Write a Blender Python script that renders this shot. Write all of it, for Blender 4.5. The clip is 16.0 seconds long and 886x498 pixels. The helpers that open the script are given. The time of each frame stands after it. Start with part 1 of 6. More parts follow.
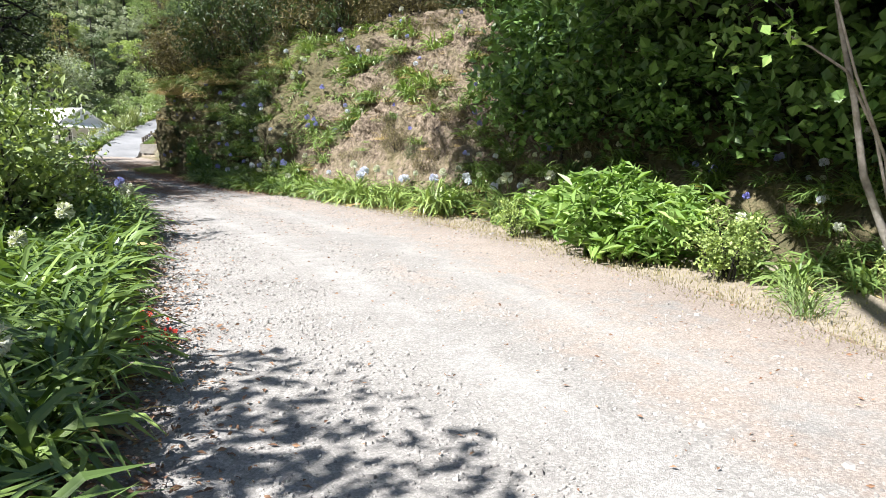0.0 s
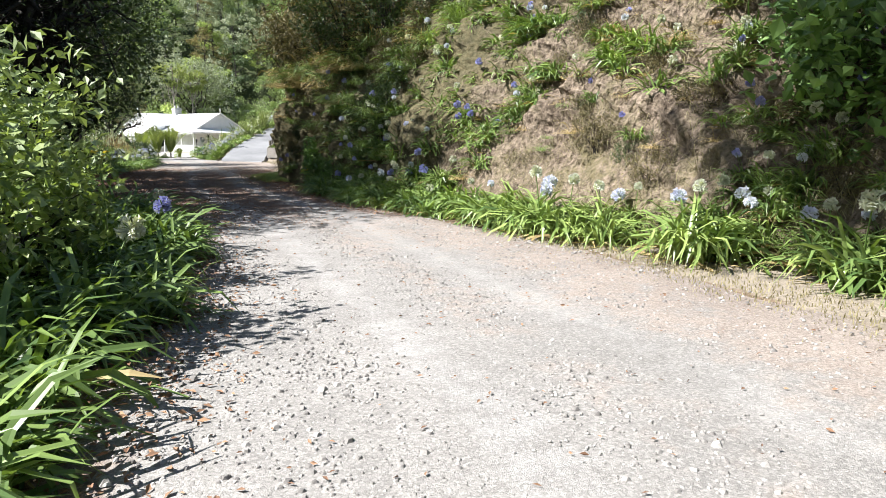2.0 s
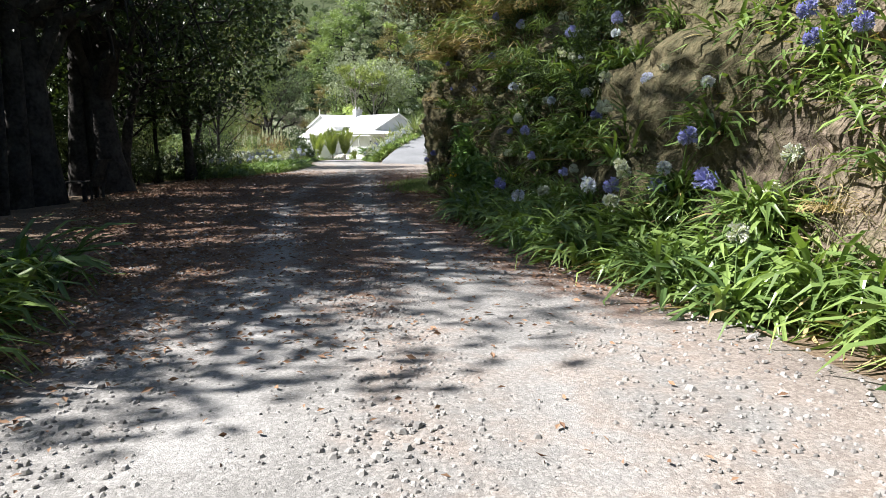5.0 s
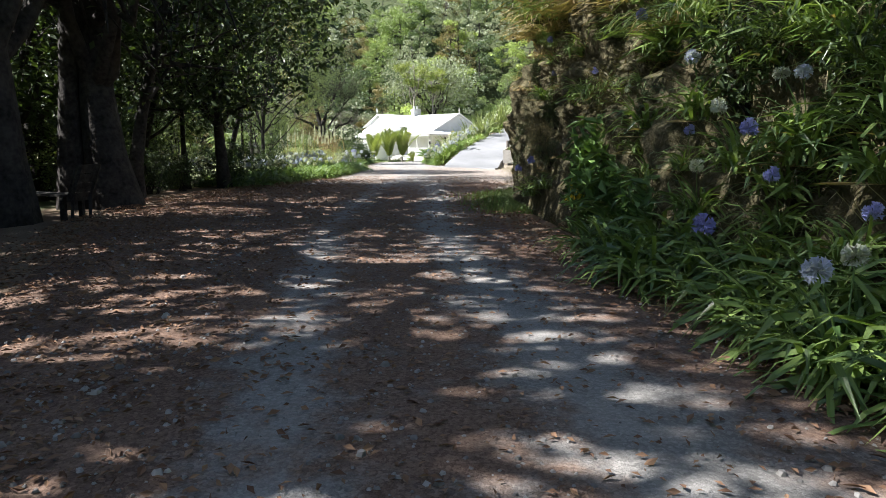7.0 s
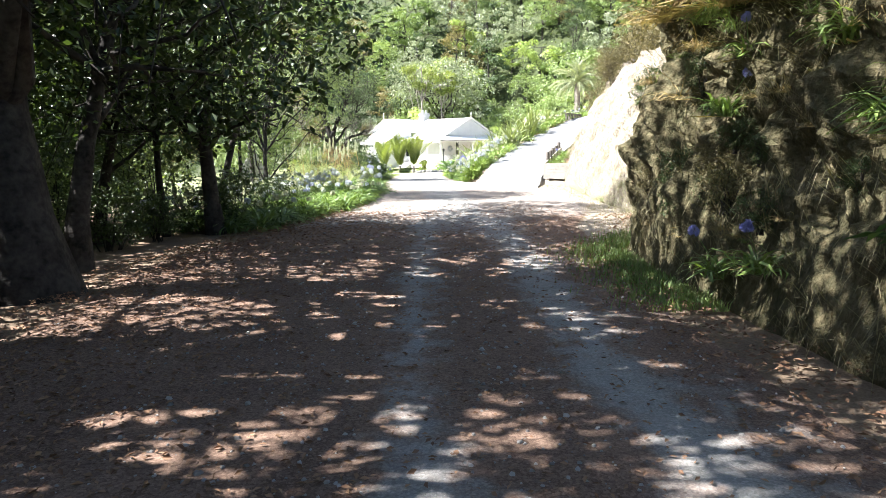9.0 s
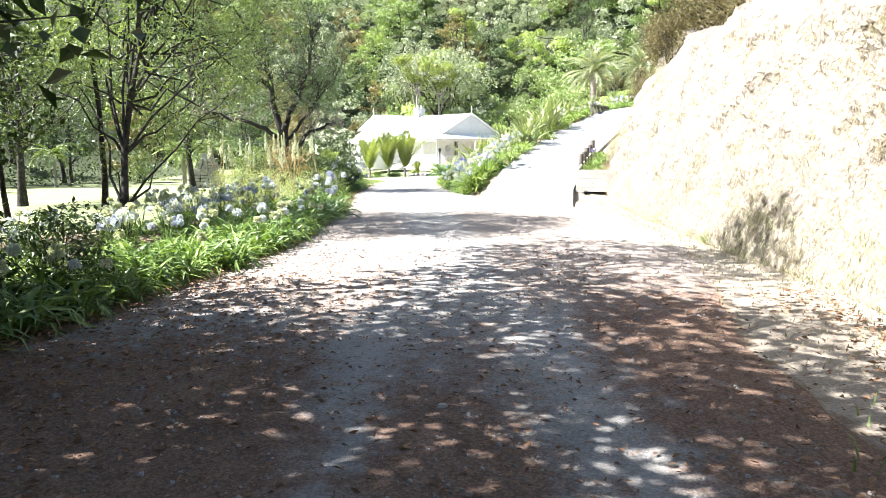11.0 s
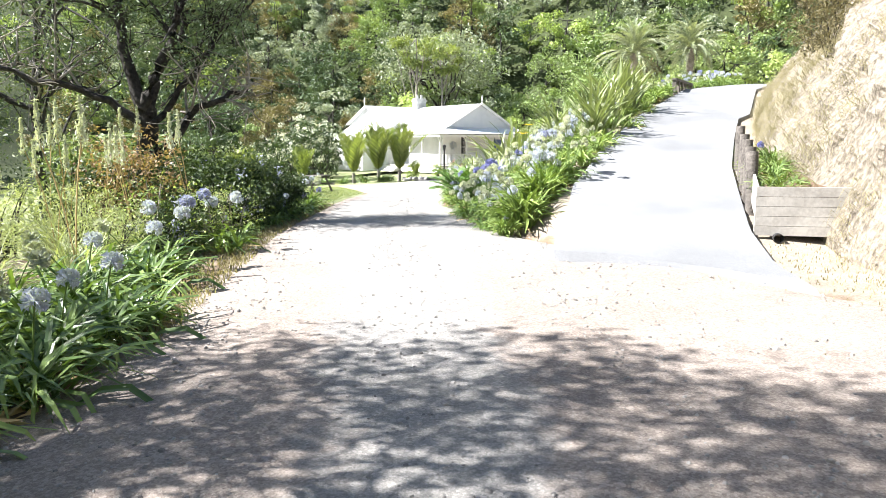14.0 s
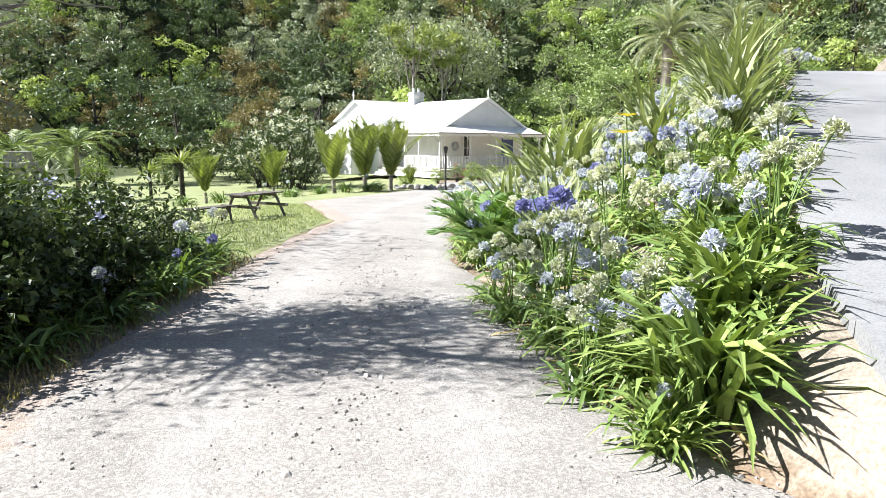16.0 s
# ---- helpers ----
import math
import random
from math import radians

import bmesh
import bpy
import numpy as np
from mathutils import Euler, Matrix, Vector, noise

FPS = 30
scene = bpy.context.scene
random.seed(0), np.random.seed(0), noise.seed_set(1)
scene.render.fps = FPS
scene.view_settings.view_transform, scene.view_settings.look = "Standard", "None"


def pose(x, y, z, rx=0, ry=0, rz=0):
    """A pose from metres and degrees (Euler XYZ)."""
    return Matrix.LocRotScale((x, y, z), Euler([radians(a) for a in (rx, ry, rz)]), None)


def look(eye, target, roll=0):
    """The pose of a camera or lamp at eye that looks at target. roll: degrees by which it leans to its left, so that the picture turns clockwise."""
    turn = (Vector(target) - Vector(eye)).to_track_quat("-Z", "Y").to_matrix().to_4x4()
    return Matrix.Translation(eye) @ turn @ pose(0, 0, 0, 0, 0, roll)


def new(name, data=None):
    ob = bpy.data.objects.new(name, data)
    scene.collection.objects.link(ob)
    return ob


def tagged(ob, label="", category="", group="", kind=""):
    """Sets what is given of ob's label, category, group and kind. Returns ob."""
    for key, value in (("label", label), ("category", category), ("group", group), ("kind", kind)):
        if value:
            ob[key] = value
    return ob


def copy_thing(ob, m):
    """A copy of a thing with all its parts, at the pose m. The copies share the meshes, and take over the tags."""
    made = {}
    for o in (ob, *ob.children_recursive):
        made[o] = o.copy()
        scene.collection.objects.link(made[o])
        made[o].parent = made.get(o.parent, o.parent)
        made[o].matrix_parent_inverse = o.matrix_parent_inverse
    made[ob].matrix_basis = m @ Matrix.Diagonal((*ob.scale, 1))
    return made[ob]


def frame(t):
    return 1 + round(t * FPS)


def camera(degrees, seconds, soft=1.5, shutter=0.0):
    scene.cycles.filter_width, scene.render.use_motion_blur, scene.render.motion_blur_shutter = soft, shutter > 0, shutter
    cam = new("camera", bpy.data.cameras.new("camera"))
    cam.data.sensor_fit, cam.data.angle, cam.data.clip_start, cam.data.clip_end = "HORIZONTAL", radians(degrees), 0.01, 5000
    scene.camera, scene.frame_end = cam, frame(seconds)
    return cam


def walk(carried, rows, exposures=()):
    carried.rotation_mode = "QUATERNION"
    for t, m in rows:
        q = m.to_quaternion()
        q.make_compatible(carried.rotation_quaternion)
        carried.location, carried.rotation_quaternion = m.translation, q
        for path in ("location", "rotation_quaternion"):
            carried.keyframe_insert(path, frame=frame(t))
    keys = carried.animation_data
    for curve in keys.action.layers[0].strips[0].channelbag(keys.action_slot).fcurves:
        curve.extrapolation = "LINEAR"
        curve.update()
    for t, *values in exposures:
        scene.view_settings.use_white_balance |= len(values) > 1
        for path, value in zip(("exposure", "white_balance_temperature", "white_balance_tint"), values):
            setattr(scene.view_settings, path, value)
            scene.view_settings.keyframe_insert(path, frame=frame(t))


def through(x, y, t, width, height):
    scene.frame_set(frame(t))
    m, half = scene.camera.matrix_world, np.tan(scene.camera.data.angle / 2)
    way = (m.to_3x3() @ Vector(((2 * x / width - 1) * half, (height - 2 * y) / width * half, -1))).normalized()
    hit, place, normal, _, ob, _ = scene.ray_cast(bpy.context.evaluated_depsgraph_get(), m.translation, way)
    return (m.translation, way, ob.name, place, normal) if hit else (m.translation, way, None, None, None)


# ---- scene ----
cam = camera(66.0, 16.0, soft=0.55)
PATH = [
    (0, (-2.426, 0.281, 1.788), (-1.406, 1.970, 1.463), 0.82),
    (0.5, (-1.693, 2.005, 1.739), (-0.806, 3.768, 1.416), 0.79),
    (1, (-1.240, 3.653, 1.693), (-0.452, 5.463, 1.369), 0.61),
    (1.5, (-0.934, 5.229, 1.652), (-0.223, 7.071, 1.330), 0.37),
    (2, (-0.597, 6.702, 1.581), (0.095, 8.551, 1.262), 0.19),
    (2.5, (-0.179, 8.146, 1.491), (0.504, 9.999, 1.175), 0.02),
    (3, (0.297, 9.595, 1.426), (0.940, 11.462, 1.110), -0.19),
    (3.5, (0.755, 11.014, 1.379), (1.277, 12.919, 1.067), -0.15),
    (4, (1.161, 12.415, 1.341), (1.603, 14.341, 1.035), -0.25),
    (4.2, (1.320, 12.996, 1.332), (1.706, 14.934, 1.026), -0.33),
    (6.3, (1.563, 18.412, 1.115), (1.593, 20.388, 0.804), 0.48),
    (6.5, (1.482, 18.752, 1.123), (1.511, 20.727, 0.813), 0.48),
    (7, (1.120, 19.736, 1.268), (1.145, 21.713, 0.961), 0.33),
    (7.5, (0.698, 20.759, 1.309), (0.718, 22.736, 1.004), 0.37),
    (8, (0.325, 21.928, 1.393), (0.341, 23.905, 1.091), 0.02),
    (8.5, (-0.015, 23.279, 1.747), (0.006, 25.255, 1.443), -0.15),
    (9, (-0.240, 24.952, 1.790), (-0.217, 26.929, 1.488), -0.42),
    (9.2, (-0.299, 25.778, 1.763), (-0.275, 27.756, 1.466), -0.62),
    (11.3, (0.234, 35.311, 1.740), (0.261, 37.288, 1.434), -0.09),
    (11.5, (0.290, 36.018, 1.730), (0.318, 37.995, 1.422), -0.02),
    (12, (0.386, 38.071, 1.674), (0.415, 40.046, 1.364), 0.17),
    (12.5, (0.408, 40.221, 1.627), (0.434, 42.197, 1.316), 0.10),
    (13, (0.309, 42.423, 1.645), (0.333, 44.398, 1.334), 0.01),
    (13.5, (0.184, 44.491, 1.602), (0.207, 46.467, 1.294), 0.05),
    (14, (0.091, 46.398, 1.554), (0.112, 48.375, 1.247), -0.05),
    (14.5, (0.001, 48.209, 1.499), (0.026, 50.185, 1.193), -0.03),
    (15, (-0.017, 50.123, 1.498), (0.010, 52.099, 1.190), 0.05),
    (15.5, (-0.014, 52.143, 1.500), (0.015, 54.119, 1.194), 0.22),
    (16, (0.011, 54.265, 1.650), (0.040, 56.241, 1.340), 0.32),
]
walk(cam, [(t, look(eye, target, roll)) for t, eye, target, roll in PATH],
     exposures=[(0, 1.68), (1.5, 1.6), (3.0, 1.47), (4.2, 1.4), (6.3, 1.72), (7.0, 1.8), (8.0, 2.08), (9.2, 2.62),
                (11.3, 2.6), (12.5, 2.5), (13.6, 2.24), (14.5, 1.94), (15.2, 1.74), (16.0, 1.68)])

# ---- light ----
SUN_EL, SUN_DIR = radians(47), Vector((1.0, 0.04, 0))     # the way the shadows fall
world = bpy.data.worlds.new("sky")
scene.world = world
world.use_nodes = True
wn = world.node_tree.nodes
sky = wn.new("ShaderNodeTexSky")
sky.sky_type = "NISHITA"
sky.sun_disc = False
sky.sun_elevation = SUN_EL
sky.sun_rotation = math.atan2(-SUN_DIR.x, -SUN_DIR.y)
sky.air_density, sky.dust_density, sky.ozone_density = 1.0, 0.9, 1.1
world.node_tree.links.new(sky.outputs[0], wn["Background"].inputs[0])
wn["Background"].inputs[1].default_value = 0.05
sun = new("sun", bpy.data.lights.new("sun", "SUN"))
sun.data.energy, sun.data.angle, sun.data.color = 4.5, radians(0.55), (1.0, 0.98, 0.975)
to = Vector((SUN_DIR.x * math.cos(SUN_EL), SUN_DIR.y * math.cos(SUN_EL), -math.sin(SUN_EL)))
sun.matrix_world = look((-60, 30, 60), Vector((-60, 30, 60)) + to)

R = np.random.default_rng(7)


# ---- materials ----
def material(name, low, high, scale=6.0, rough=0.85, bump=0.3, bump_scale=None, island=0.0, fine=0.35, metal=0.0, through=0.0, spec=0.3):
    """Two colours mixed by coarse and fine noise, with relief; island: strength of change from piece to piece; through: light that passes a leaf."""
    m = bpy.data.materials.new(name)
    m.use_nodes = True
    nt = m.node_tree
    n, l = nt.nodes, nt.links
    b = n["Principled BSDF"]
    b.inputs["Roughness"].default_value = rough
    b.inputs["Metallic"].default_value = metal
    b.inputs["Specular IOR Level"].default_value = spec
    co = n.new("ShaderNodeTexCoord")
    big = n.new("ShaderNodeTexNoise")
    big.inputs["Scale"].default_value, big.inputs["Detail"].default_value = scale, 6
    small = n.new("ShaderNodeTexNoise")
    small.inputs["Scale"].default_value, small.inputs["Detail"].default_value = bump_scale or scale * 9, 5
    l.new(co.outputs["Object"], big.inputs["Vector"])
    l.new(co.outputs["Object"], small.inputs["Vector"])
    mix = n.new("ShaderNodeMath")
    mix.operation = "MULTIPLY_ADD"
    l.new(small.outputs[0], mix.inputs[0])
    mix.inputs[1].default_value = fine
    l.new(big.outputs[0], mix.inputs[2])
    last = mix.outputs[0]
    if island:
        geo = n.new("ShaderNodeNewGeometry")
        add = n.new("ShaderNodeMath")
        add.operation = "MULTIPLY_ADD"
        l.new(geo.outputs["Random Per Island"], add.inputs[0])
        add.inputs[1].default_value = island
        l.new(last, add.inputs[2])
        last = add.outputs[0]
    mid = 0.5 + fine * 0.5 + island * 0.5
    ramp = n.new("ShaderNodeMapRange")
    ramp.inputs[1].default_value, ramp.inputs[2].default_value = mid - 0.22 - island * 0.45, mid + 0.22 + island * 0.45
    l.new(last, ramp.inputs[0])
    col = n.new("ShaderNodeMix")
    col.data_type = "RGBA"
    l.new(ramp.outputs[0], col.inputs[0])
    col.inputs[6].default_value, col.inputs[7].default_value = (*low, 1), (*high, 1)
    l.new(col.outputs[2], b.inputs["Base Color"])
    if bump:
        bp = n.new("ShaderNodeBump")
        bp.inputs["Strength"].default_value, bp.inputs["Distance"].default_value = bump, 0.02
        l.new(small.outputs[0], bp.inputs["Height"])
        l.new(bp.outputs[0], b.inputs["Normal"])
    if through:
        tr = n.new("ShaderNodeBsdfTranslucent")
        warm = n.new("ShaderNodeMix")
        warm.data_type, warm.blend_type = "RGBA", "MULTIPLY"
        warm.inputs[0].default_value = 1.0
        l.new(col.outputs[2], warm.inputs[6])
        warm.inputs[7].default_value = (1.5, 1.6, 0.6, 1)
        l.new(warm.outputs[2], tr.inputs[0])
        sh = n.new("ShaderNodeMixShader")
        sh.inputs[0].default_value = through
        l.new(b.outputs[0], sh.inputs[1])
        l.new(tr.outputs[0], sh.inputs[2])
        l.new(sh.outputs[0], n["Material Output"].inputs[0])
    return m


def leafy(name, low, high, island=0.5, through=0.3, rough=0.45, scale=0.6):
    return material(name, low, high, scale, rough, 0.0, scale * 8, island, 0.25, through=through, spec=0.35)


def layered(name, base, layers, scale, fine_scale, bump=0.5, stretch=(1, 1, 1), pebble=0.0, crisp=0.17):
    """A ground of two colours, over which each layer of two colours lies as far as its own spread on the mesh and a noise let it."""
    m = bpy.data.materials.new(name)
    m.use_nodes = True
    n, l = m.node_tree.nodes, m.node_tree.links
    b = n["Principled BSDF"]
    b.inputs["Roughness"].default_value, b.inputs["Specular IOR Level"].default_value = 0.95, 0.2
    co, mp = n.new("ShaderNodeTexCoord"), n.new("ShaderNodeMapping")
    mp.inputs["Scale"].default_value = stretch
    l.new(co.outputs["Object"], mp.inputs[0])

    def tex(sc, detail=6):
        t = n.new("ShaderNodeTexNoise")
        t.inputs["Scale"].default_value, t.inputs["Detail"].default_value, t.inputs["Roughness"].default_value = sc, detail, 0.62
        l.new(mp.outputs[0], t.inputs["Vector"])
        return t.outputs[0]

    def math_(op, x, y):
        k = n.new("ShaderNodeMath")
        k.operation = op
        for i, v in enumerate((x, y)):
            if isinstance(v, (int, float)):
                k.inputs[i].default_value = v
            else:
                l.new(v, k.inputs[i])
        return k.outputs[0]

    def mixed(fac, x, y):
        k = n.new("ShaderNodeMix")
        k.data_type = "RGBA"
        l.new(fac, k.inputs[0])
        for i, v in ((6, x), (7, y)):
            if isinstance(v, tuple):
                k.inputs[i].default_value = (*v, 1)
            else:
                l.new(v, k.inputs[i])
        return k.outputs[2]

    def ramp(v, lo, hi):
        k = n.new("ShaderNodeMapRange")
        k.interpolation_type = "SMOOTHSTEP"
        k.inputs[1].default_value, k.inputs[2].default_value = lo, hi
        l.new(v, k.inputs[0])
        return k.outputs[0]

    coarse, mid, grain = tex(scale), tex(scale * 6), tex(fine_scale, 3)
    speck = math_("ADD", math_("MULTIPLY", grain, 0.75), math_("MULTIPLY", mid, 0.25))
    if pebble:
        cell = n.new("ShaderNodeTexVoronoi")
        cell.inputs["Scale"].default_value, cell.inputs["Randomness"].default_value = pebble, 1.0
        l.new(mp.outputs[0], cell.inputs["Vector"])
        hue = n.new("ShaderNodeSeparateColor")
        l.new(cell.outputs["Color"], hue.inputs[0])
        speck = math_("ADD", math_("MULTIPLY", speck, 0.7), math_("SUBTRACT", math_("MULTIPLY", hue.outputs[0], 0.3), math_("MULTIPLY", cell.outputs["Distance"], 0.14)))
    tone = ramp(math_("ADD", math_("MULTIPLY", speck, 0.7), math_("MULTIPLY", coarse, 0.3)), 0.5 - crisp, 0.5 + crisp)
    col = mixed(tone, *base)
    for attr, lo, hi in layers:
        a = n.new("ShaderNodeAttribute")
        a.attribute_name = attr
        spread = math_("ADD", a.outputs["Fac"], math_("MULTIPLY", math_("SUBTRACT", math_("ADD", math_("MULTIPLY", coarse, 0.5), math_("MULTIPLY", mid, 0.5)), 0.5), 1.7))
        col = mixed(ramp(spread, 0.32, 0.68), col, mixed(tone, lo, hi))
    l.new(col, b.inputs["Base Color"])
    bp = n.new("ShaderNodeBump")
    bp.inputs["Strength"].default_value, bp.inputs["Distance"].default_value = bump, 0.02 if fine_scale > 20 else 0.12
    l.new(speck, bp.inputs["Height"])
    l.new(bp.outputs[0], b.inputs["Normal"])
    return m


MAT = dict(
    gravel=layered("gravel", ((0.2, 0.191, 0.178), (0.44, 0.42, 0.39)), (("track", (0.26, 0.25, 0.236), (0.45, 0.435, 0.41)), ("verge", (0.205, 0.168, 0.142), (0.45, 0.395, 0.345)),
                   ("litter", (0.107, 0.066, 0.048), (0.325, 0.222, 0.163))), 0.7, 120, 0.75, pebble=60, crisp=0.25),
    earth=layered("earth", ((0.12, 0.085, 0.055), (0.27, 0.20, 0.14)), (("dry", (0.17, 0.145, 0.113), (0.37, 0.32, 0.255)), ("lawn", (0.15, 0.18, 0.08), (0.29, 0.31, 0.16)),
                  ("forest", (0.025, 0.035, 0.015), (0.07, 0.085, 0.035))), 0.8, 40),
    soil=material("soil", (0.12, 0.08, 0.05), (0.27, 0.19, 0.13), 1.3, 0.95, 0.8, 30, fine=0.7),
    grass_ground=material("dry_grass", (0.22, 0.19, 0.10), (0.36, 0.33, 0.18), 1.5, 0.95, 0.8, 40, fine=0.8),
    lawn=material("lawn", (0.14, 0.20, 0.06), (0.30, 0.34, 0.13), 0.8, 0.9, 0.6, 45, fine=0.6),
    clay=layered("clay_rock", ((0.055, 0.04, 0.028), (0.33, 0.265, 0.2)), (("pale", (0.11, 0.092, 0.07), (0.34, 0.3, 0.24)), ("moss", (0.06, 0.06, 0.03), (0.15, 0.125, 0.07))), 0.9, 13, 1.0, (1, 1, 0.7)),
    asphalt=material("worn_asphalt", (0.155, 0.16, 0.165), (0.27, 0.275, 0.28), 0.45, 0.9, 0.25, 60, fine=0.8),
    stone=material("gravel_stone", (0.13, 0.122, 0.114), (0.43, 0.41, 0.38), 2.0, 0.9, 0.2, 60, island=0.9),
    litter=material("fallen_leaf", (0.1, 0.05, 0.031), (0.36, 0.22, 0.13), 2.0, 0.85, 0.0, 30, island=0.9),
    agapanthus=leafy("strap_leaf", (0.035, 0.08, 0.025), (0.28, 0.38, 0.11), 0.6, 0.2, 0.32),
    # Sunlit copy of strap_leaf: the sun's brightening is put into these leaf colours
    strap_sunny=leafy("sunlit_strap_leaf", (0.08, 0.145, 0.035), (0.36, 0.45, 0.14), 0.7, 0.14, 0.34),
    dry_leaf=leafy("dry_strap", (0.3, 0.21, 0.1), (0.48, 0.38, 0.19), 0.6, 0.2, 0.7),
    stalk=leafy("stalk", (0.1, 0.17, 0.04), (0.16, 0.24, 0.07), 0.3, 0.1),
    bloom_blue=leafy("blue_floret", (0.26, 0.27, 0.56), (0.54, 0.56, 0.82), 0.7, 0.25, 0.6),
    bloom_violet=leafy("violet_floret", (0.19, 0.19, 0.52), (0.4, 0.41, 0.78), 0.7, 0.25, 0.6),
    bloom_pale=leafy("pale_floret", (0.42, 0.44, 0.68), (0.72, 0.73, 0.86), 0.7, 0.25, 0.6),
    bloom_spent=leafy("spent_floret", (0.42, 0.44, 0.38), (0.68, 0.68, 0.6), 0.7, 0.2, 0.7),
    bark=material("bark", (0.016, 0.0142, 0.0125), (0.07, 0.063, 0.056), 3.0, 0.95, 1.0, 14, fine=0.8),
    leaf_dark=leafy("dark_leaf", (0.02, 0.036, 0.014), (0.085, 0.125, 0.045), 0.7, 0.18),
    leaf_mid=leafy("green_leaf", (0.06, 0.1, 0.04), (0.35, 0.42, 0.18), 0.7, 0.18),
    leaf_lime=leafy("bright_leaf", (0.09, 0.15, 0.04), (0.42, 0.5, 0.18), 0.7, 0.24),
    leaf_hill=leafy("hill_leaf", (0.025, 0.045, 0.022), (0.2, 0.245, 0.11), 0.7, 0.14),
    crown_mid=leafy("crown_leaf", (0.12, 0.18, 0.07), (0.38, 0.47, 0.19), 0.22, 0.14, scale=0.25),
    crown_dark=leafy("dark_crown_leaf", (0.03, 0.055, 0.03), (0.17, 0.23, 0.11), 0.22, 0.1, scale=0.25),
    crown_lime=leafy("bright_crown_leaf", (0.2, 0.28, 0.08), (0.52, 0.6, 0.23), 0.22, 0.16, scale=0.25),
    crown_grey=leafy("grey_crown_leaf", (0.22, 0.255, 0.18), (0.5, 0.54, 0.4), 0.22, 0.1, scale=0.25),
    crown_olive=leafy("olive_crown_leaf", (0.11, 0.095, 0.045), (0.36, 0.305, 0.14), 0.22, 0.1, scale=0.25),
    leaf_grey=leafy("grey_leaf", (0.12, 0.15, 0.095), (0.42, 0.46, 0.33), 0.7, 0.14),
    leaf_rust=leafy("rusty_leaf", (0.17, 0.1, 0.06), (0.38, 0.28, 0.16), 0.8, 0.25),
    paint=material("white_paint", (0.74, 0.74, 0.73), (0.82, 0.82, 0.81), 1.5, 0.5, 0.08, 30),
    # Shaded copy of white_paint: the gable's blue-grey shade is put into the colour
    shaded_gable_paint=material("shaded_paint", (0.60, 0.64, 0.68), (0.68, 0.71, 0.75), 1.5, 0.5, 0.08, 30),
    deck=material("deck_boards", (0.35, 0.33, 0.30), (0.50, 0.48, 0.45), 2.0, 0.7, 0.3, 20),
    chimney_brick=material("limewashed_brick", (0.42, 0.42, 0.42), (0.62, 0.62, 0.61), 3.0, 0.9, 0.6, 16),
    dark_glass=material("dark_glass", (0.02, 0.025, 0.03), (0.035, 0.04, 0.045), 1.0, 0.08, 0.0, spec=0.6),
    blue_paint=material("blue_paint", (0.06, 0.09, 0.22), (0.09, 0.13, 0.28), 2.0, 0.5, 0.1, 20),
    old_wood=material("weathered_wood", (0.07, 0.062, 0.055), (0.19, 0.17, 0.15), 2.5, 0.85, 0.8, 24, fine=0.7),
    grey_board=material("pale_board", (0.38, 0.36, 0.33), (0.55, 0.53, 0.49), 2.5, 0.85, 0.15, 24, fine=0.7),
    dark_metal=material("dark_metal", (0.02, 0.02, 0.022), (0.05, 0.05, 0.05), 6.0, 0.5, 0.1, 30, metal=0.4),
    grey_stone=material("grey_stone", (0.16, 0.155, 0.15), (0.36, 0.35, 0.33), 3.0, 0.95, 0.9, 14, fine=0.7),
    bloom_white=leafy("white_blossom", (0.62, 0.63, 0.6), (0.82, 0.82, 0.8), 0.5, 0.2, 0.7),
    bloom_red=leafy("red_blossom", (0.55, 0.03, 0.02), (0.75, 0.10, 0.06), 0.5, 0.2, 0.7),
    bloom_yellow=leafy("yellow_blossom", (0.55, 0.38, 0.03), (0.75, 0.58, 0.10), 0.5, 0.2, 0.7),
    bloom_pink=leafy("pink_blossom", (0.55, 0.08, 0.28), (0.75, 0.22, 0.45), 0.5, 0.2, 0.7),
    leaf_ginger=leafy("ginger_leaf", (0.09, 0.18, 0.045), (0.31, 0.43, 0.13), 0.6, 0.3, 0.4),
    leaf_broad=leafy("broad_leaf", (0.025, 0.06, 0.02), (0.22, 0.36, 0.1), 0.6, 0.14, 0.4),
    leaf_scrub=leafy("scrub_leaf", (0.04, 0.038, 0.02), (0.24, 0.2, 0.095), 0.8, 0.14, 0.6),
    flax=leafy("flax_blade", (0.1, 0.14, 0.06), (0.38, 0.42, 0.21), 0.7, 0.15, 0.4),
    palm_leaf=leafy("palm_leaf", (0.08, 0.12, 0.035), (0.36, 0.4, 0.13), 0.6, 0.22, 0.4),
    palm_grey=leafy("date_palm_leaf", (0.12, 0.15, 0.09), (0.44, 0.47, 0.31), 0.6, 0.2, 0.4),
    grass_blade=leafy("grass_blade", (0.07, 0.12, 0.04), (0.28, 0.36, 0.14), 0.8, 0.3, 0.6),
    dry_blade=leafy("dry_grass_blade", (0.16, 0.14, 0.08), (0.34, 0.3, 0.19), 0.8, 0.25, 0.8),
    lawn_blade=leafy("lawn_blade", (0.16, 0.2, 0.09), (0.34, 0.37, 0.19), 0.8, 0.3, 0.6),
    pale_blade=leafy("pale_blade", (0.28, 0.32, 0.17), (0.52, 0.55, 0.34), 0.8, 0.25, 0.6),
    pale_bark=material("pale_bark", (0.16, 0.14, 0.12), (0.36, 0.33, 0.29), 3.0, 0.95, 0.8, 14, fine=0.8),
    roof=material("painted_roof_iron", (0.70, 0.71, 0.71), (0.80, 0.81, 0.81), 0.7, 0.42, 0.1, 12),
)


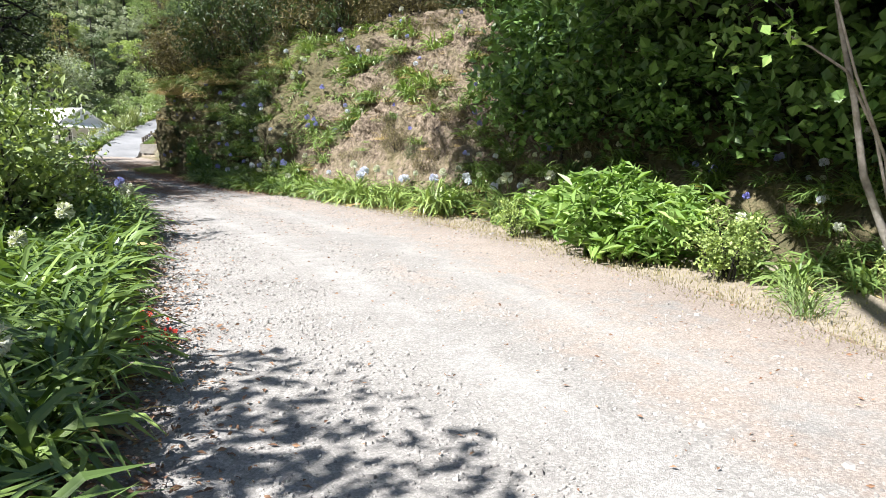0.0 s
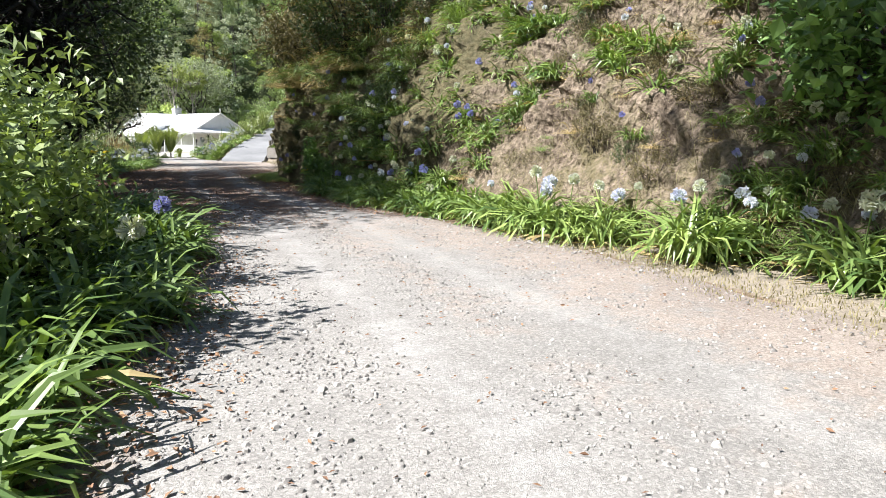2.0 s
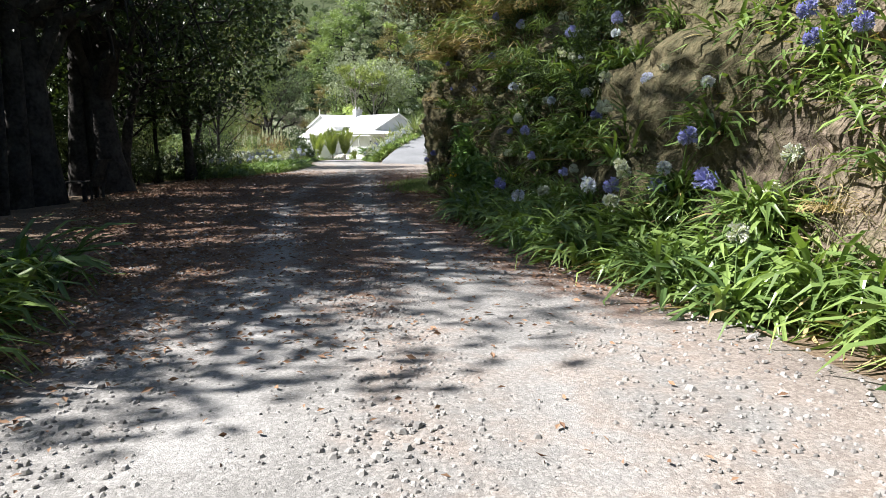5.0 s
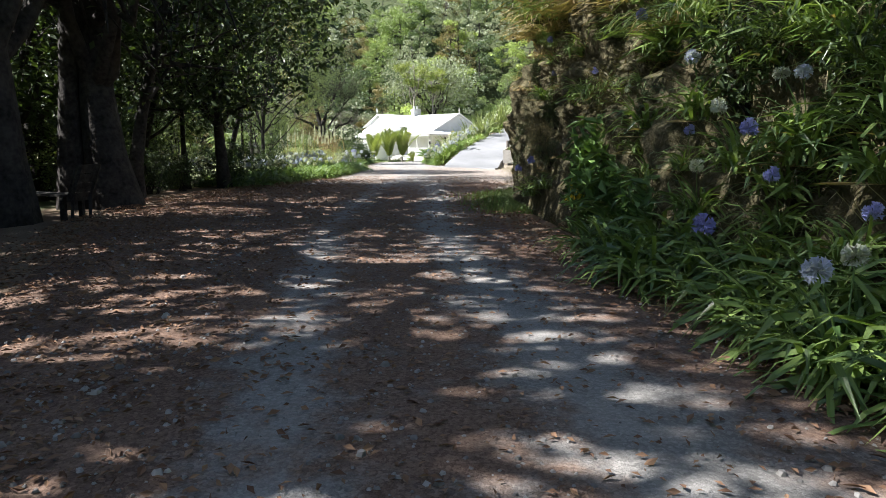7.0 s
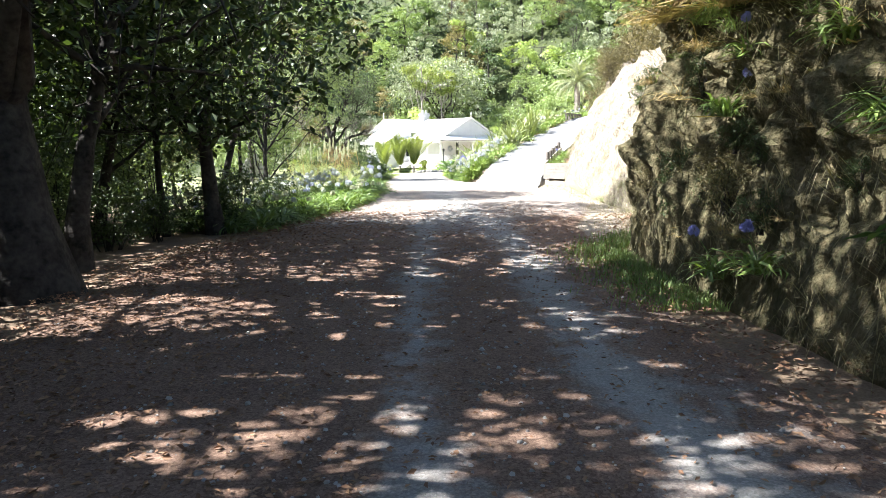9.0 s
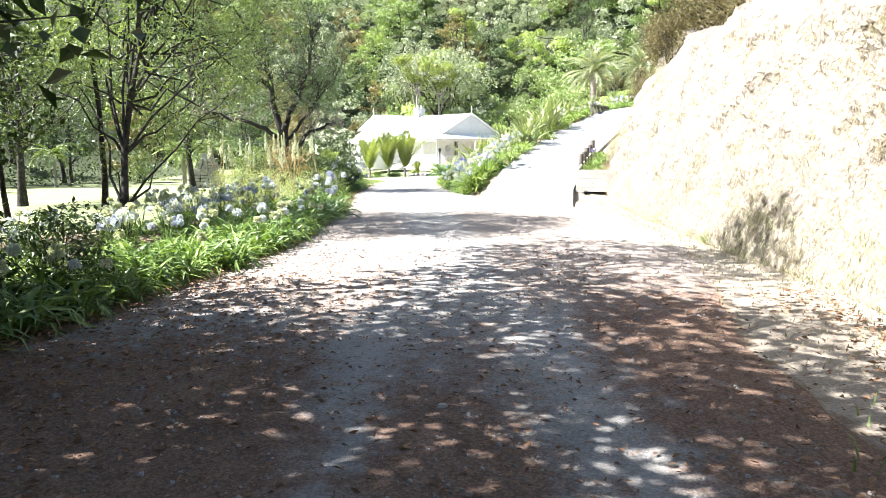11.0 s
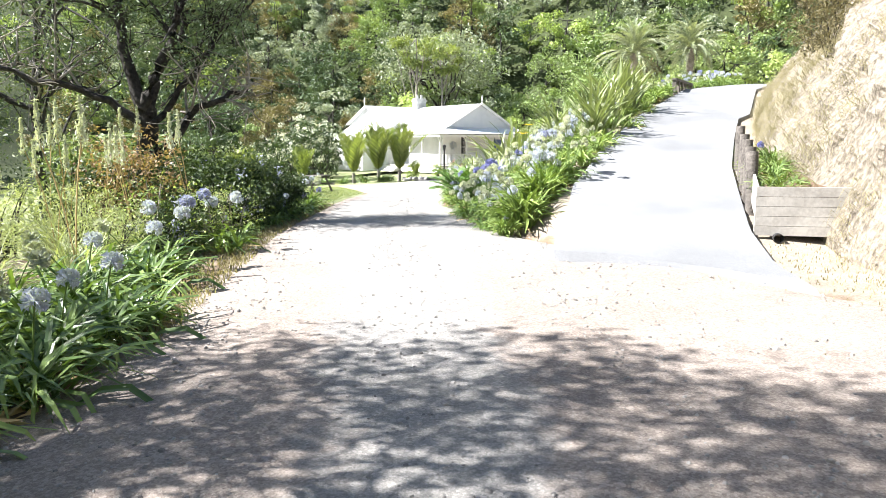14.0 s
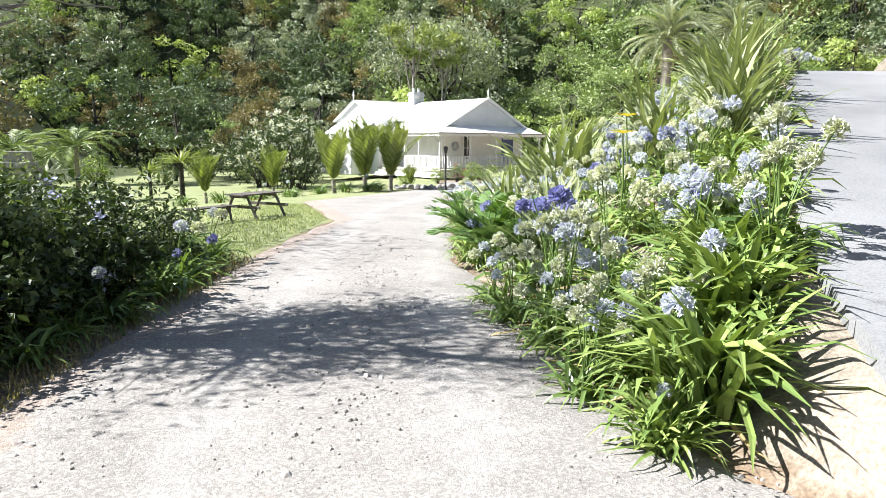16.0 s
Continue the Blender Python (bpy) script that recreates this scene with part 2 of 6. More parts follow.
# ---- mesh helpers ----
def link(name, verts, faces, mat, parent=None, label="", smooth=False):
    me = bpy.data.meshes.new(name)
    v = np.asarray(verts, np.float32).reshape(-1, 3)
    if isinstance(faces, np.ndarray):
        k = faces.shape[1]
        me.vertices.add(len(v))
        me.vertices.foreach_set("co", v.ravel())
        me.loops.add(faces.size)
        me.loops.foreach_set("vertex_index", faces.astype(np.int32).ravel())
        me.polygons.add(len(faces))
        me.polygons.foreach_set("loop_start", np.arange(0, faces.size, k, dtype=np.int32))
        me.update(calc_edges=True)
        me.validate()
    else:
        me.from_pydata(v.tolist(), [], faces)
    me.materials.append(MAT[mat] if isinstance(mat, str) else mat)
    me.polygons.foreach_set("use_smooth", np.full(len(me.polygons), smooth))
    ob = new(name, me)
    if parent:
        ob.parent = parent
    if label:
        ob["label"] = label
    return ob


def root(name, label, category, group="", kind="", at=None):
    ob = new(name)
    ob.empty_display_size = 0.2
    if at:
        ob.matrix_basis = at
    return tagged(ob, label, category, group, kind)


def quads(rows, cols, wrap=False):
    """Faces of a grid of rows x cols vertices."""
    r, c = np.meshgrid(np.arange(rows - 1), np.arange(cols if wrap else cols - 1), indexing="ij")
    a = (r * cols + c).ravel()
    b = (r * cols + (c + 1) % cols).ravel()
    return np.stack([a, b, b + cols, a + cols], 1)


def joined(pieces):
    """One vertex and one face array from many (verts, faces) with equal face sizes."""
    vs, fs, n = [], [], 0
    for v, f in pieces:
        vs.append(np.asarray(v, float).reshape(-1, 3))
        fs.append(np.asarray(f) + n)
        n += len(vs[-1])
    return np.concatenate(vs), np.concatenate(fs)


def box(x0, x1, y0, y1, z0, z1):
    v = np.array([[x, y, z] for z in (z0, z1) for y in (y0, y1) for x in (x0, x1)], float)
    return v, np.array([[0, 2, 3, 1], [4, 5, 7, 6], [0, 1, 5, 4], [2, 6, 7, 3], [0, 4, 6, 2], [1, 3, 7, 5]])


def tube(path, radii, sides=6):
    """A tapered tube along a path of points."""
    p = np.asarray(path, float)
    d = np.gradient(p, axis=0)
    d /= np.linalg.norm(d, axis=1, keepdims=True) + 1e-9
    up = np.where(np.abs(d[:, 2:3]) > 0.9, [[1.0, 0, 0]], [[0, 0, 1.0]])
    a = np.cross(d, up)
    a /= np.linalg.norm(a, axis=1, keepdims=True) + 1e-9
    b = np.cross(d, a)
    w = np.linspace(0, 2 * np.pi, sides, endpoint=False)
    ring = p[:, None] + np.asarray(radii)[:, None, None] * (a[:, None] * np.cos(w)[None, :, None] + b[:, None] * np.sin(w)[None, :, None])
    return ring.reshape(-1, 3), quads(len(p), sides, True)


def straps(n, length, width, rise, droop, rng, base=0.05, segs=6, spread=1.0):
    """Arching folded strap leaves from one base: vertices and faces."""
    az = rng.uniform(0, 2 * np.pi, n)
    L = length * rng.uniform(0.65, 1.1, n)
    el = np.clip(rng.normal(rise, 0.28, n), 0.15, 1.5)
    s = np.linspace(0, 1, segs)
    ang = el[:, None] - droop * rng.uniform(0.6, 1.4, n)[:, None] * s[None] ** 1.6
    step = L[:, None] / (segs - 1)
    r = np.cumsum(np.cos(ang) * step, 1) - np.cos(ang[:, :1]) * step
    z = np.cumsum(np.sin(ang) * step, 1) - np.sin(ang[:, :1]) * step
    twist = rng.normal(0, 0.25, n)[:, None] * s[None] ** 2
    azs = az[:, None] + twist
    bx, by = rng.normal(0, base, (2, n))
    cx = bx[:, None] + r * np.cos(azs) * spread
    cy = by[:, None] + r * np.sin(azs) * spread
    w = width * rng.uniform(0.7, 1.15, n)[:, None] * np.minimum(1, (1 - s) * 3.2 + 0.03)[None] * np.minimum(1, 0.55 + s * 2)[None] / 2
    sx, sy = -np.sin(azs), np.cos(azs)
    roll = rng.normal(0, 0.35, n)[:, None]
    c = np.stack([cx, cy, np.maximum(z, 0.01 - 0.0 * z)], -1)
    left = c + np.stack([sx * w, sy * w, 0.25 * w + w * roll], -1)
    right = c - np.stack([sx * w, sy * w, -0.25 * w + w * roll], -1)
    v = np.stack([left, c, right], 2)                       # n, segs, 3, xyz
    f = quads(segs, 3)
    f = (f[None] + (np.arange(n) * segs * 3)[:, None, None]).reshape(-1, 4)
    return v.reshape(-1, 3), f


def leaf_cloud(centres, size, rng, ratio=0.5, flat=0.6, droop=0.2):
    """One pointed leaf of two folded halves at each centre."""
    n = len(centres)
    az = rng.uniform(0, 2 * np.pi, n)
    el = rng.normal(-droop, flat, n)
    d = np.stack([np.cos(az) * np.cos(el), np.sin(az) * np.cos(el), np.sin(el)], -1)
    side = np.cross(d, rng.normal(0, 0.5, (n, 3)) + [0, 0, 1.0])
    side /= np.linalg.norm(side, axis=1, keepdims=True) + 1e-9
    up = np.cross(side, d)
    s = (size * rng.uniform(0.55, 1.25, n))[:, None]
    c = np.asarray(centres)
    v = np.stack([c - d * s * 0.5, c + side * s * ratio * 0.5 + up * s * 0.08, c + d * s * 0.5 - up * s * 0.06, c - side * s * ratio * 0.5 + up * s * 0.08], 1)
    return v.reshape(-1, 3), np.arange(4 * n).reshape(n, 4)


def puffs(n, radius, per, size, rng, squash=0.7, shell=0.5):
    """Centres for leaves: n clumps inside an uneven crown, each with leaves towards its rim."""
    d = rng.normal(0, 1, (n, 3))
    d /= np.linalg.norm(d, axis=1, keepdims=True)
    c = d * (rng.uniform(shell, 1.0, n) ** 0.6)[:, None] * np.asarray(radius)
    e = rng.normal(0, 1, (n, per, 3))
    e /= np.linalg.norm(e, axis=2, keepdims=True)
    pts = c[:, None] + e * (rng.uniform(0.3, 1.0, (n, per, 1)) ** 0.5) * (size * rng.uniform(0.6, 1.3, (n, 1, 1))) * [1, 1, squash]
    return pts.reshape(-1, 3), c


def spread(ob, **layers):
    """Keeps on a mesh how far each ground cover reaches."""
    for name, values in layers.items():
        ob.data.attributes.new(name, "FLOAT", "POINT").data.foreach_set("value", np.clip(np.asarray(values, np.float32).ravel(), 0, 1))
    return ob


# ---- the lie of the land ----
def smooth(a, b, x):
    u = np.clip((np.asarray(x, float) - a) / (b - a), 0, 1)
    return u * u * (3 - 2 * u)


ROAD_Y = [-30, 0, 6, 10, 15, 20, 25, 30, 35, 40, 46, 52, 58, 64, 70, 78, 86, 96]
ROAD_L = [-9, -3.2, -1.9, -1.4, -0.6, -0.9, -2.2, -4.0, -4.6, -3.4, -2.2, -2.2, -2.7, -2.6, -2.2, -4.4, -2.0, 0.5]
ROAD_R = [-3, 3.2, 4.5, 4.9, 4.8, 3.9, 2.9, 2.3, 2.4, 2.9, 4.6, 4.9, 1.3, 0.3, 0.4, 1.6, 4.4, 8.0]
FOOT_Y = [-30, 0, 6, 10, 14, 18, 22, 26, 30, 34, 36.3, 37.2, 39, 42, 46, 50, 54, 57, 60, 65, 72, 80, 95]
FOOT_X = [1, 6.0, 7.2, 7.2, 6.4, 5.1, 4.0, 3.5, 3.1, 2.9, 3.0, 3.6, 4.6, 5.0, 5.0, 5.2, 5.5, 5.8, 6.6, 8.8, 12.2, 16.5, 25]
BANK_H = [5, 5, 5.5, 5.5, 5.5, 5.5, 5.5, 5, 4.6, 4.2, 4.2, 4.4, 4.8, 5.0, 5.0, 5.0, 4.8, 4.8, 4.8, 4.4, 3.2, 2.4, 1.5]
LEAN = [0.8, 0.8, 0.8, 0.8, 0.8, 0.75, 0.65, 0.5, 0.35, 0.2, 0.12, 0.15, 0.25, 0.35, 0.4, 0.45, 0.5, 0.55, 0.6, 0.8, 1.0, 1.2, 1.6]
DRIVE_Y = [54.8, 58.7, 62, 66, 70, 75, 82, 92]
SIDE_Y = [53.3, 54.5, 56.1, 57.2, 58.3, 60, 63, 66, 72]
SIDE_X = [4.05, 4.3, 4.62, 5.0, 5.38, 5.98, 7.3, 8.7, 30]
DRIVE_L = [1.5, 2.6, 3.9, 5.8, 8.1, 11.0, 15.5, 23]


def drive_z(y):
    y = np.asarray(y, float)
    return np.where(y < 72, 0.2 * np.maximum(y - 54.8, 0), 3.44 + 0.1 * np.minimum(y - 72, 12))


def base_z(y):
    return -0.95 * smooth(60, 100, y)


def ground_z(x, y):
    x, y = np.broadcast_arrays(np.asarray(x, float), np.asarray(y, float))
    z = base_z(y) + 0 * x
    left = np.interp(y, ROAD_Y, ROAD_L)
    # the garden beside the road lies a little lower
    z = z - 0.5 * smooth(1.0, 9, left - x)
    # embankment up to the driveway
    l, r = np.interp(y, DRIVE_Y, DRIVE_L), np.interp(y, ROAD_Y, ROAD_R)
    up = smooth(0, 1, (x - r) / np.maximum(l - r, 0.3)) * smooth(55, 57, y)
    z = np.where(y > 55, z + (drive_z(y) - z) * up, z)
    # hill behind the house and beside the garden
    z = z + 0.62 * np.maximum(0, y + 0.35 * x - 120) * smooth(120, 150, y + 0.35 * x)
    z = z + 0.5 * np.maximum(0, -x - 32 - 0.0 * y) * smooth(32, 50, -x)
    # land behind the bank
    f, h = np.interp(y, FOOT_Y, FOOT_X), np.interp(y, FOOT_Y, BANK_H)
    top = np.where(y > 55, drive_z(y), 0) + h + 0.5 * np.maximum(0, x - f - 7)
    z = z + (np.maximum(top, z) - z) * smooth(4.5, 8, x - f) * smooth(100, 85, y)
    side = np.minimum(f - 0.3, np.interp(y, SIDE_Y, SIDE_X))
    return z - 0.12 * smooth(0.0, 0.25, x - l) * smooth(0.3, 0.7, side - x) * smooth(55.0, 55.8, y)


def sheet():
    xs = np.unique(np.concatenate([np.linspace(-900, -60, 22), np.linspace(-60, -14, 24), np.linspace(-14, 16, 121), np.linspace(16, 60, 30), np.linspace(60, 900, 22)]))
    ys = np.unique(np.concatenate([np.linspace(-700, -20, 16), np.linspace(-20, 90, 260), np.linspace(90, 200, 60), np.linspace(200, 1200, 20)]))
    X, Y = np.meshgrid(xs, ys)
    Z = ground_z(X, Y)
    n = np.array([noise.noise((x * 0.9, y * 0.9, 3)) for x, y in zip(X.ravel(), Y.ravel())]).reshape(X.shape)
    Z = Z + 0.03 * n - 0.03
    far = np.hypot(X, Y) > 250
    Z = np.where(far, np.minimum(Z, 75 + 6 * n), Z)
    return np.stack([X, Y, Z], -1).reshape(-1, 3), quads(len(ys), len(xs))


gv, gf = sheet()
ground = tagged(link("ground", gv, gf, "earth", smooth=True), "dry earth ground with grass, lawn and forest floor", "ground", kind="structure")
gx, gy = gv[:, 0], gv[:, 1]
gl, gr = np.interp(gy, ROAD_Y, ROAD_L), np.interp(gy, ROAD_Y, ROAD_R)
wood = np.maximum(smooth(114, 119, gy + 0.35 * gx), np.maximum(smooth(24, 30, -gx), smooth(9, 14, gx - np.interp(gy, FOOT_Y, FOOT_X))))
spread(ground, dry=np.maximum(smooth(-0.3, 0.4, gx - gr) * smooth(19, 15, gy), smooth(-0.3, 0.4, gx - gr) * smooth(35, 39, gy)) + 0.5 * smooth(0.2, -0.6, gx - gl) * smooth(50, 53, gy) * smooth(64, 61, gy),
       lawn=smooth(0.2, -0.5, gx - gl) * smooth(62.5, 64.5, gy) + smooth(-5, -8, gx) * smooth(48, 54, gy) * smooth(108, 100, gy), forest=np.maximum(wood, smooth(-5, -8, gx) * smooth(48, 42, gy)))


def ribbon(name, y0, y1, dy, left, right, across, lift, mat, ragged=0.1):
    """A strip that follows the land between two edges, with ragged sides."""
    ys = np.arange(y0, y1, dy)
    l, r = left(ys), right(ys)
    l = l + ragged * np.array([noise.noise((y * 1.3, 1.7, 0)) + 0.5 * noise.noise((y * 5, 4, 0)) for y in ys])
    r = r + ragged * np.array([noise.noise((y * 1.3, 9.1, 0)) + 0.5 * noise.noise((y * 5, 7, 0)) for y in ys])
    u = np.linspace(0, 1, across)
    X = l[:, None] + (r - l)[:, None] * u[None]
    Y = ys[:, None] + 0 * X
    n = np.array([noise.noise((x * 1.2, y * 1.2, 3)) for x, y in zip(X.ravel(), Y.ravel())]).reshape(X.shape)
    edge = np.minimum(u, 1 - u)[None]
    Z = ground_z(X, Y) + lift * np.minimum(1, edge * 8 + 0.0) + 0.012 * n - 0.02 * (edge < 0.001)
    return link(name, np.stack([X, Y, Z], -1).reshape(-1, 3), quads(len(ys), across), mat, smooth=True)


road = tagged(ribbon("road", -30, 100, 0.4, lambda y: np.interp(y, ROAD_Y, ROAD_L) - 0.1, lambda y: np.interp(y, ROAD_Y, ROAD_R), 25, 0.035, "gravel", 0.15),
              "pale gravel lane with worn wheel tracks", "road", kind="structure")
rv = np.empty(len(road.data.vertices) * 3, np.float32)
road.data.vertices.foreach_get("co", rv)
rx, ry = rv[0::3], rv[1::3]
rl, rr = np.interp(ry, ROAD_Y, ROAD_L), np.interp(ry, ROAD_Y, ROAD_R)
mid = np.interp(ry, [0, 10, 20, 30, 45, 60, 72, 90], [0.9, 1.8, 1.5, 0.3, 0.4, -0.7, -0.8, 1.5])
track = np.exp(-((np.abs(rx - mid) - 0.8) / 0.38) ** 2)
under = smooth(15, 24, ry) * (smooth(44, 37, ry) + (smooth(46.5, 40, ry) - smooth(44, 37, ry)) * smooth(0.2, 2.0, rx))
spread(road, track=0.6 * track, verge=0.75 * np.maximum(smooth(0.9, 0.2, rr - rx) * smooth(45, 30, ry), smooth(0.7, 0.1, rx - rl) * smooth(48, 52, ry)) + 0.62 * smooth(3.6, 1.0, rr - rx) * smooth(26, 16, ry) + 0.8 * smooth(38, 43, ry) * smooth(-0.2, 1.2, np.abs(rx - mid)) * smooth(59, 53, ry) + 0.4 * np.exp(-((rx - mid) / 0.5) ** 2) * smooth(24, 18, ry),
       litter=under * (0.95 - 0.5 * track) * (0.72 + 0.28 * smooth(1.5, -1.5, rx)) + 0.55 * smooth(0.8, 0.1, rx - rl) * smooth(24, 18, ry) + 0.24 * smooth(46, 52, ry) * (1 - 0.6 * track))
def drive_right(y):
    return np.minimum(np.interp(y, FOOT_Y, FOOT_X) - 0.3, np.interp(y, SIDE_Y, SIDE_X))


def drive_slab():
    ys = np.concatenate([[55.15], np.arange(55.3, 60, 0.2), np.arange(60, 96, 0.8)])
    w = smooth(58.5, 55.0, ys)
    u = np.linspace(0, 1, 13)
    Y = ys[:, None] - (0.45 * u + 1.55 * u ** 3)[None] * w[:, None]
    l = np.interp(Y, DRIVE_Y, DRIVE_L) + 0.04 * np.array([noise.noise((y * 1.1, 2.2, 0)) for y in ys])[:, None]
    l = np.where(Y < 55.4, 1.65, l)
    X = l + (drive_right(Y) - l) * u[None]
    Z = drive_z(Y) + 0.055
    Z[0] -= 0.09
    X, Y, Z = (np.concatenate([m[:, :1] - (0.03 if m is X else 0), m, m[:, -1:] + (0.03 if m is X else 0)], 1) for m in (X, Y, Z))
    Z[:, 0] -= 0.3
    Z[:, -1] -= 0.3
    return np.stack([X, Y, Z], -1).reshape(-1, 3), quads(len(ys), 15)


driveway = tagged(link("driveway", *drive_slab(), "asphalt"), "pale grey sealed driveway climbing the slope", "driveway", kind="structure")


def bank():
    ys = np.concatenate([np.arange(-30, 8, 0.5), np.arange(8, 9.9, 0.14), np.arange(10, 22, 0.07), np.arange(22, 62, 0.14), np.arange(62, 96, 0.4)])
    f, h, le = (np.interp(ys, FOOT_Y, c) for c in (FOOT_X, BANK_H, LEAN))
    b = np.where(ys > 55, drive_z(ys), 0)
    v = np.concatenate([np.linspace(-0.12, 1, 76), np.linspace(1.06, 2.2, 12)])
    rows = []
    for y, fx, hh, ll, bz in zip(ys, f, h, le, b):
        for t in v:
            if t <= 1:
                x, z = fx + ll * hh * max(t, 0) ** 1.15, bz + hh * t
            else:
                x, z = fx + ll * hh + (t - 1) * 7, bz + hh + (t - 1) * 1.4
            q = Vector((x * 0.5, y * 0.5, z * 0.5))
            n = noise.noise(q) * 0.55 + noise.noise(q * 2.7) * 0.28 + noise.noise(q * 7) * 0.1 + noise.noise(q * 14) * 0.09
            d, _ = noise.voronoi(Vector((x * 1.5, y * 1.5, z * 1.2)))
            n += 0.5 * min(0.45, d[1] - d[0]) - 0.08
            n += 0.5 * (0.35 - abs(noise.noise(Vector((x * 0.8, y * 0.8, z * 0.6))))) + 0.28 * (0.3 - abs(noise.noise(Vector((x * 2.1, y * 2.1, z * 1.3)))))
            n -= 0.15 * abs(noise.noise(Vector((x * 0.9, y * 1.1, z * 0.9)))) + 0.16 * abs(noise.noise(Vector((x * 2.4, y * 2.6, z * 2.2)))) - 0.1
            n += 0.13 * (0.25 - abs(noise.noise(Vector((x * 4.6, y * 4.2, z * 3.0))))) + 0.07 * noise.noise(Vector((x * 11, y * 11, z * 7)))
            calm = 1 - 0.5 * min(1, max(0, (y - 37.5) / 3))
            n += 0.1 * (1 - calm) * noise.noise(Vector((x * 3, y * 6, z * 1.2)))
            out = calm * n * min(1, max(0.15, t * 2.5))
            rows.append((x - out * 0.9, y + out * 0.2, z + 0.25 * out))
    return np.array(rows), quads(len(ys), len(v))


bv, bf = bank()
bk = link("bank", bv, bf, "clay")
spread(bk, pale=0.9 * smooth(37, 40, bv[:, 1]) + 0.2 * smooth(15, 17, bv[:, 1]) * smooth(21, 19, bv[:, 1]), moss=0.36 * smooth(19.5, 23, bv[:, 1]) * smooth(38, 36.5, bv[:, 1]) + 0.75 * smooth(13, 9, bv[:, 1]) + 0.42 - 0.25 * smooth(37, 40, bv[:, 1]) - 0.12 * smooth(57, 61, bv[:, 1]))
tagged(bk, "steep cut bank of dry yellow clay and rock", "bank", kind="structure")


def bank_at(y, t):
    """A place on the cut bank: along the lane, and up its face (0 foot, 1 top)."""
    fx, hh, ll = (float(np.interp(y, FOOT_Y, c)) for c in (FOOT_X, BANK_H, LEAN))
    bz = float(drive_z(y)) if y > 55 else 0.0
    return fx + ll * hh * max(t, 0) ** 1.15, y, bz + hh * t


# ---- cottage beyond the lane ----
def cottage():
    c = root("cottage", "white weatherboard cottage with wrap-around verandah and pale iron roof", "house", at=pose(3.95, 107.4, -0.88, 0, 0, 39.1))
    W, D, EAVE, RIDGE, FLOOR = 4.16, 12.4, 3.75, 5.85, 0.6

    def boards(x0, x1, z0, z1):
        """Lapped boards on a wall in the plane y = 0."""
        out = []
        for z in np.arange(z0, z1 - 0.02, 0.16):
            top = min(z + 0.165, z1)
            out.append((np.array([[x0, -0.03, z], [x1, -0.03, z], [x1, -0.006, top], [x0, -0.006, top], [x0, 0, z], [x1, 0, z]], float),
                        np.array([[0, 1, 2, 3], [0, 4, 5, 1]])))
        return joined(out)

    def clad(wall, x0, x1, z0, z1, m=Matrix()):
        """Lapped boards, one piece each, on a wall."""
        for z in np.arange(z0, z1 - 0.02, 0.16):
            v, f = boards(x0, x1, z, min(z + 0.16, z1))
            link("weatherboard", np.array([m @ Vector(p) for p in v]), f, "paint", wall)

    def turned(piece, m):
        v, f = piece
        return np.array([m @ Vector(p) for p in v]), f

    clad(link("front_wall", *box(-W, W, -0.004, 0.12, 0, EAVE), "paint", c), -W, W, FLOOR, EAVE)
    side = Matrix.Translation((-W, D, 0)) @ Matrix.Rotation(-math.pi / 2, 4, "Z")
    clad(link("side_wall", *box(-W - 0.004, -W + 0.12, 0.12, D, 0, EAVE), "paint", c), 0, D, FLOOR, EAVE, side)
    link("far_wall", *box(W - 0.12, W, 0.12, D, 0, EAVE), "paint", c)
    link("back_wall", *box(-W, W, D, D + 0.12, 0, EAVE), "paint", c)
    # gable over the front wall
    tri = []
    for z in np.arange(EAVE, RIDGE - 0.2, 0.17):
        w0, w1 = W * (RIDGE - 0.1 - z) / (RIDGE - EAVE), W * max(0.02, (RIDGE - 0.1 - z - 0.175)) / (RIDGE - EAVE)
        tri.append((np.array([[-w0, -0.03, z], [w0, -0.03, z], [w1, -0.005, z + 0.175], [-w1, -0.005, z + 0.175]]), np.array([[0, 1, 2, 3]])))
    ga = link("gable", np.array([[-W, 0.0, EAVE], [W, 0.0, EAVE], [0, 0.0, RIDGE - 0.1], [-W, 0.1, EAVE], [W, 0.1, EAVE], [0, 0.1, RIDGE - 0.1]], float),
              [(0, 1, 2), (3, 5, 4), (0, 3, 4, 1), (1, 4, 5, 2), (2, 5, 3, 0)], "shaded_gable_paint", c)
    for v, f in tri:
        link("weatherboard", v, f, "shaded_gable_paint", ga)
    for s in (-1, 1):
        bar = tube([(s * (W + 0.25), -0.32, EAVE - 0.18), (0, -0.32, RIDGE)], [0.1, 0.1], 4)
        link("bargeboard", *bar, "paint", c)

    def slab(corners, thick=0.06):
        p = np.array(corners, float)
        n = np.cross(p[1] - p[0], p[3] - p[0])
        n /= np.linalg.norm(n)
        v = np.concatenate([p, p - n * thick])
        return v, np.array([[0, 1, 2, 3], [7, 6, 5, 4], [0, 4, 5, 1], [1, 5, 6, 2], [2, 6, 7, 3], [3, 7, 4, 0]])

    k = (RIDGE - EAVE) / W
    link("roof", *joined([slab([(-W - 0.1, -0.35, EAVE - 0.1 * k), (0, -0.35, RIDGE), (0, D, RIDGE), (-W - 0.1, D, EAVE - 0.1 * k)]),
                          slab([(0, -0.35, RIDGE), (W + 0.3, -0.35, EAVE - 0.3 * k), (W + 0.3, D, EAVE - 0.3 * k), (0, D, RIDGE)])]), "roof", c)
    # second wing, its ridge across the first
    y2, x2, h2 = 9.0, -5.8, 3.0
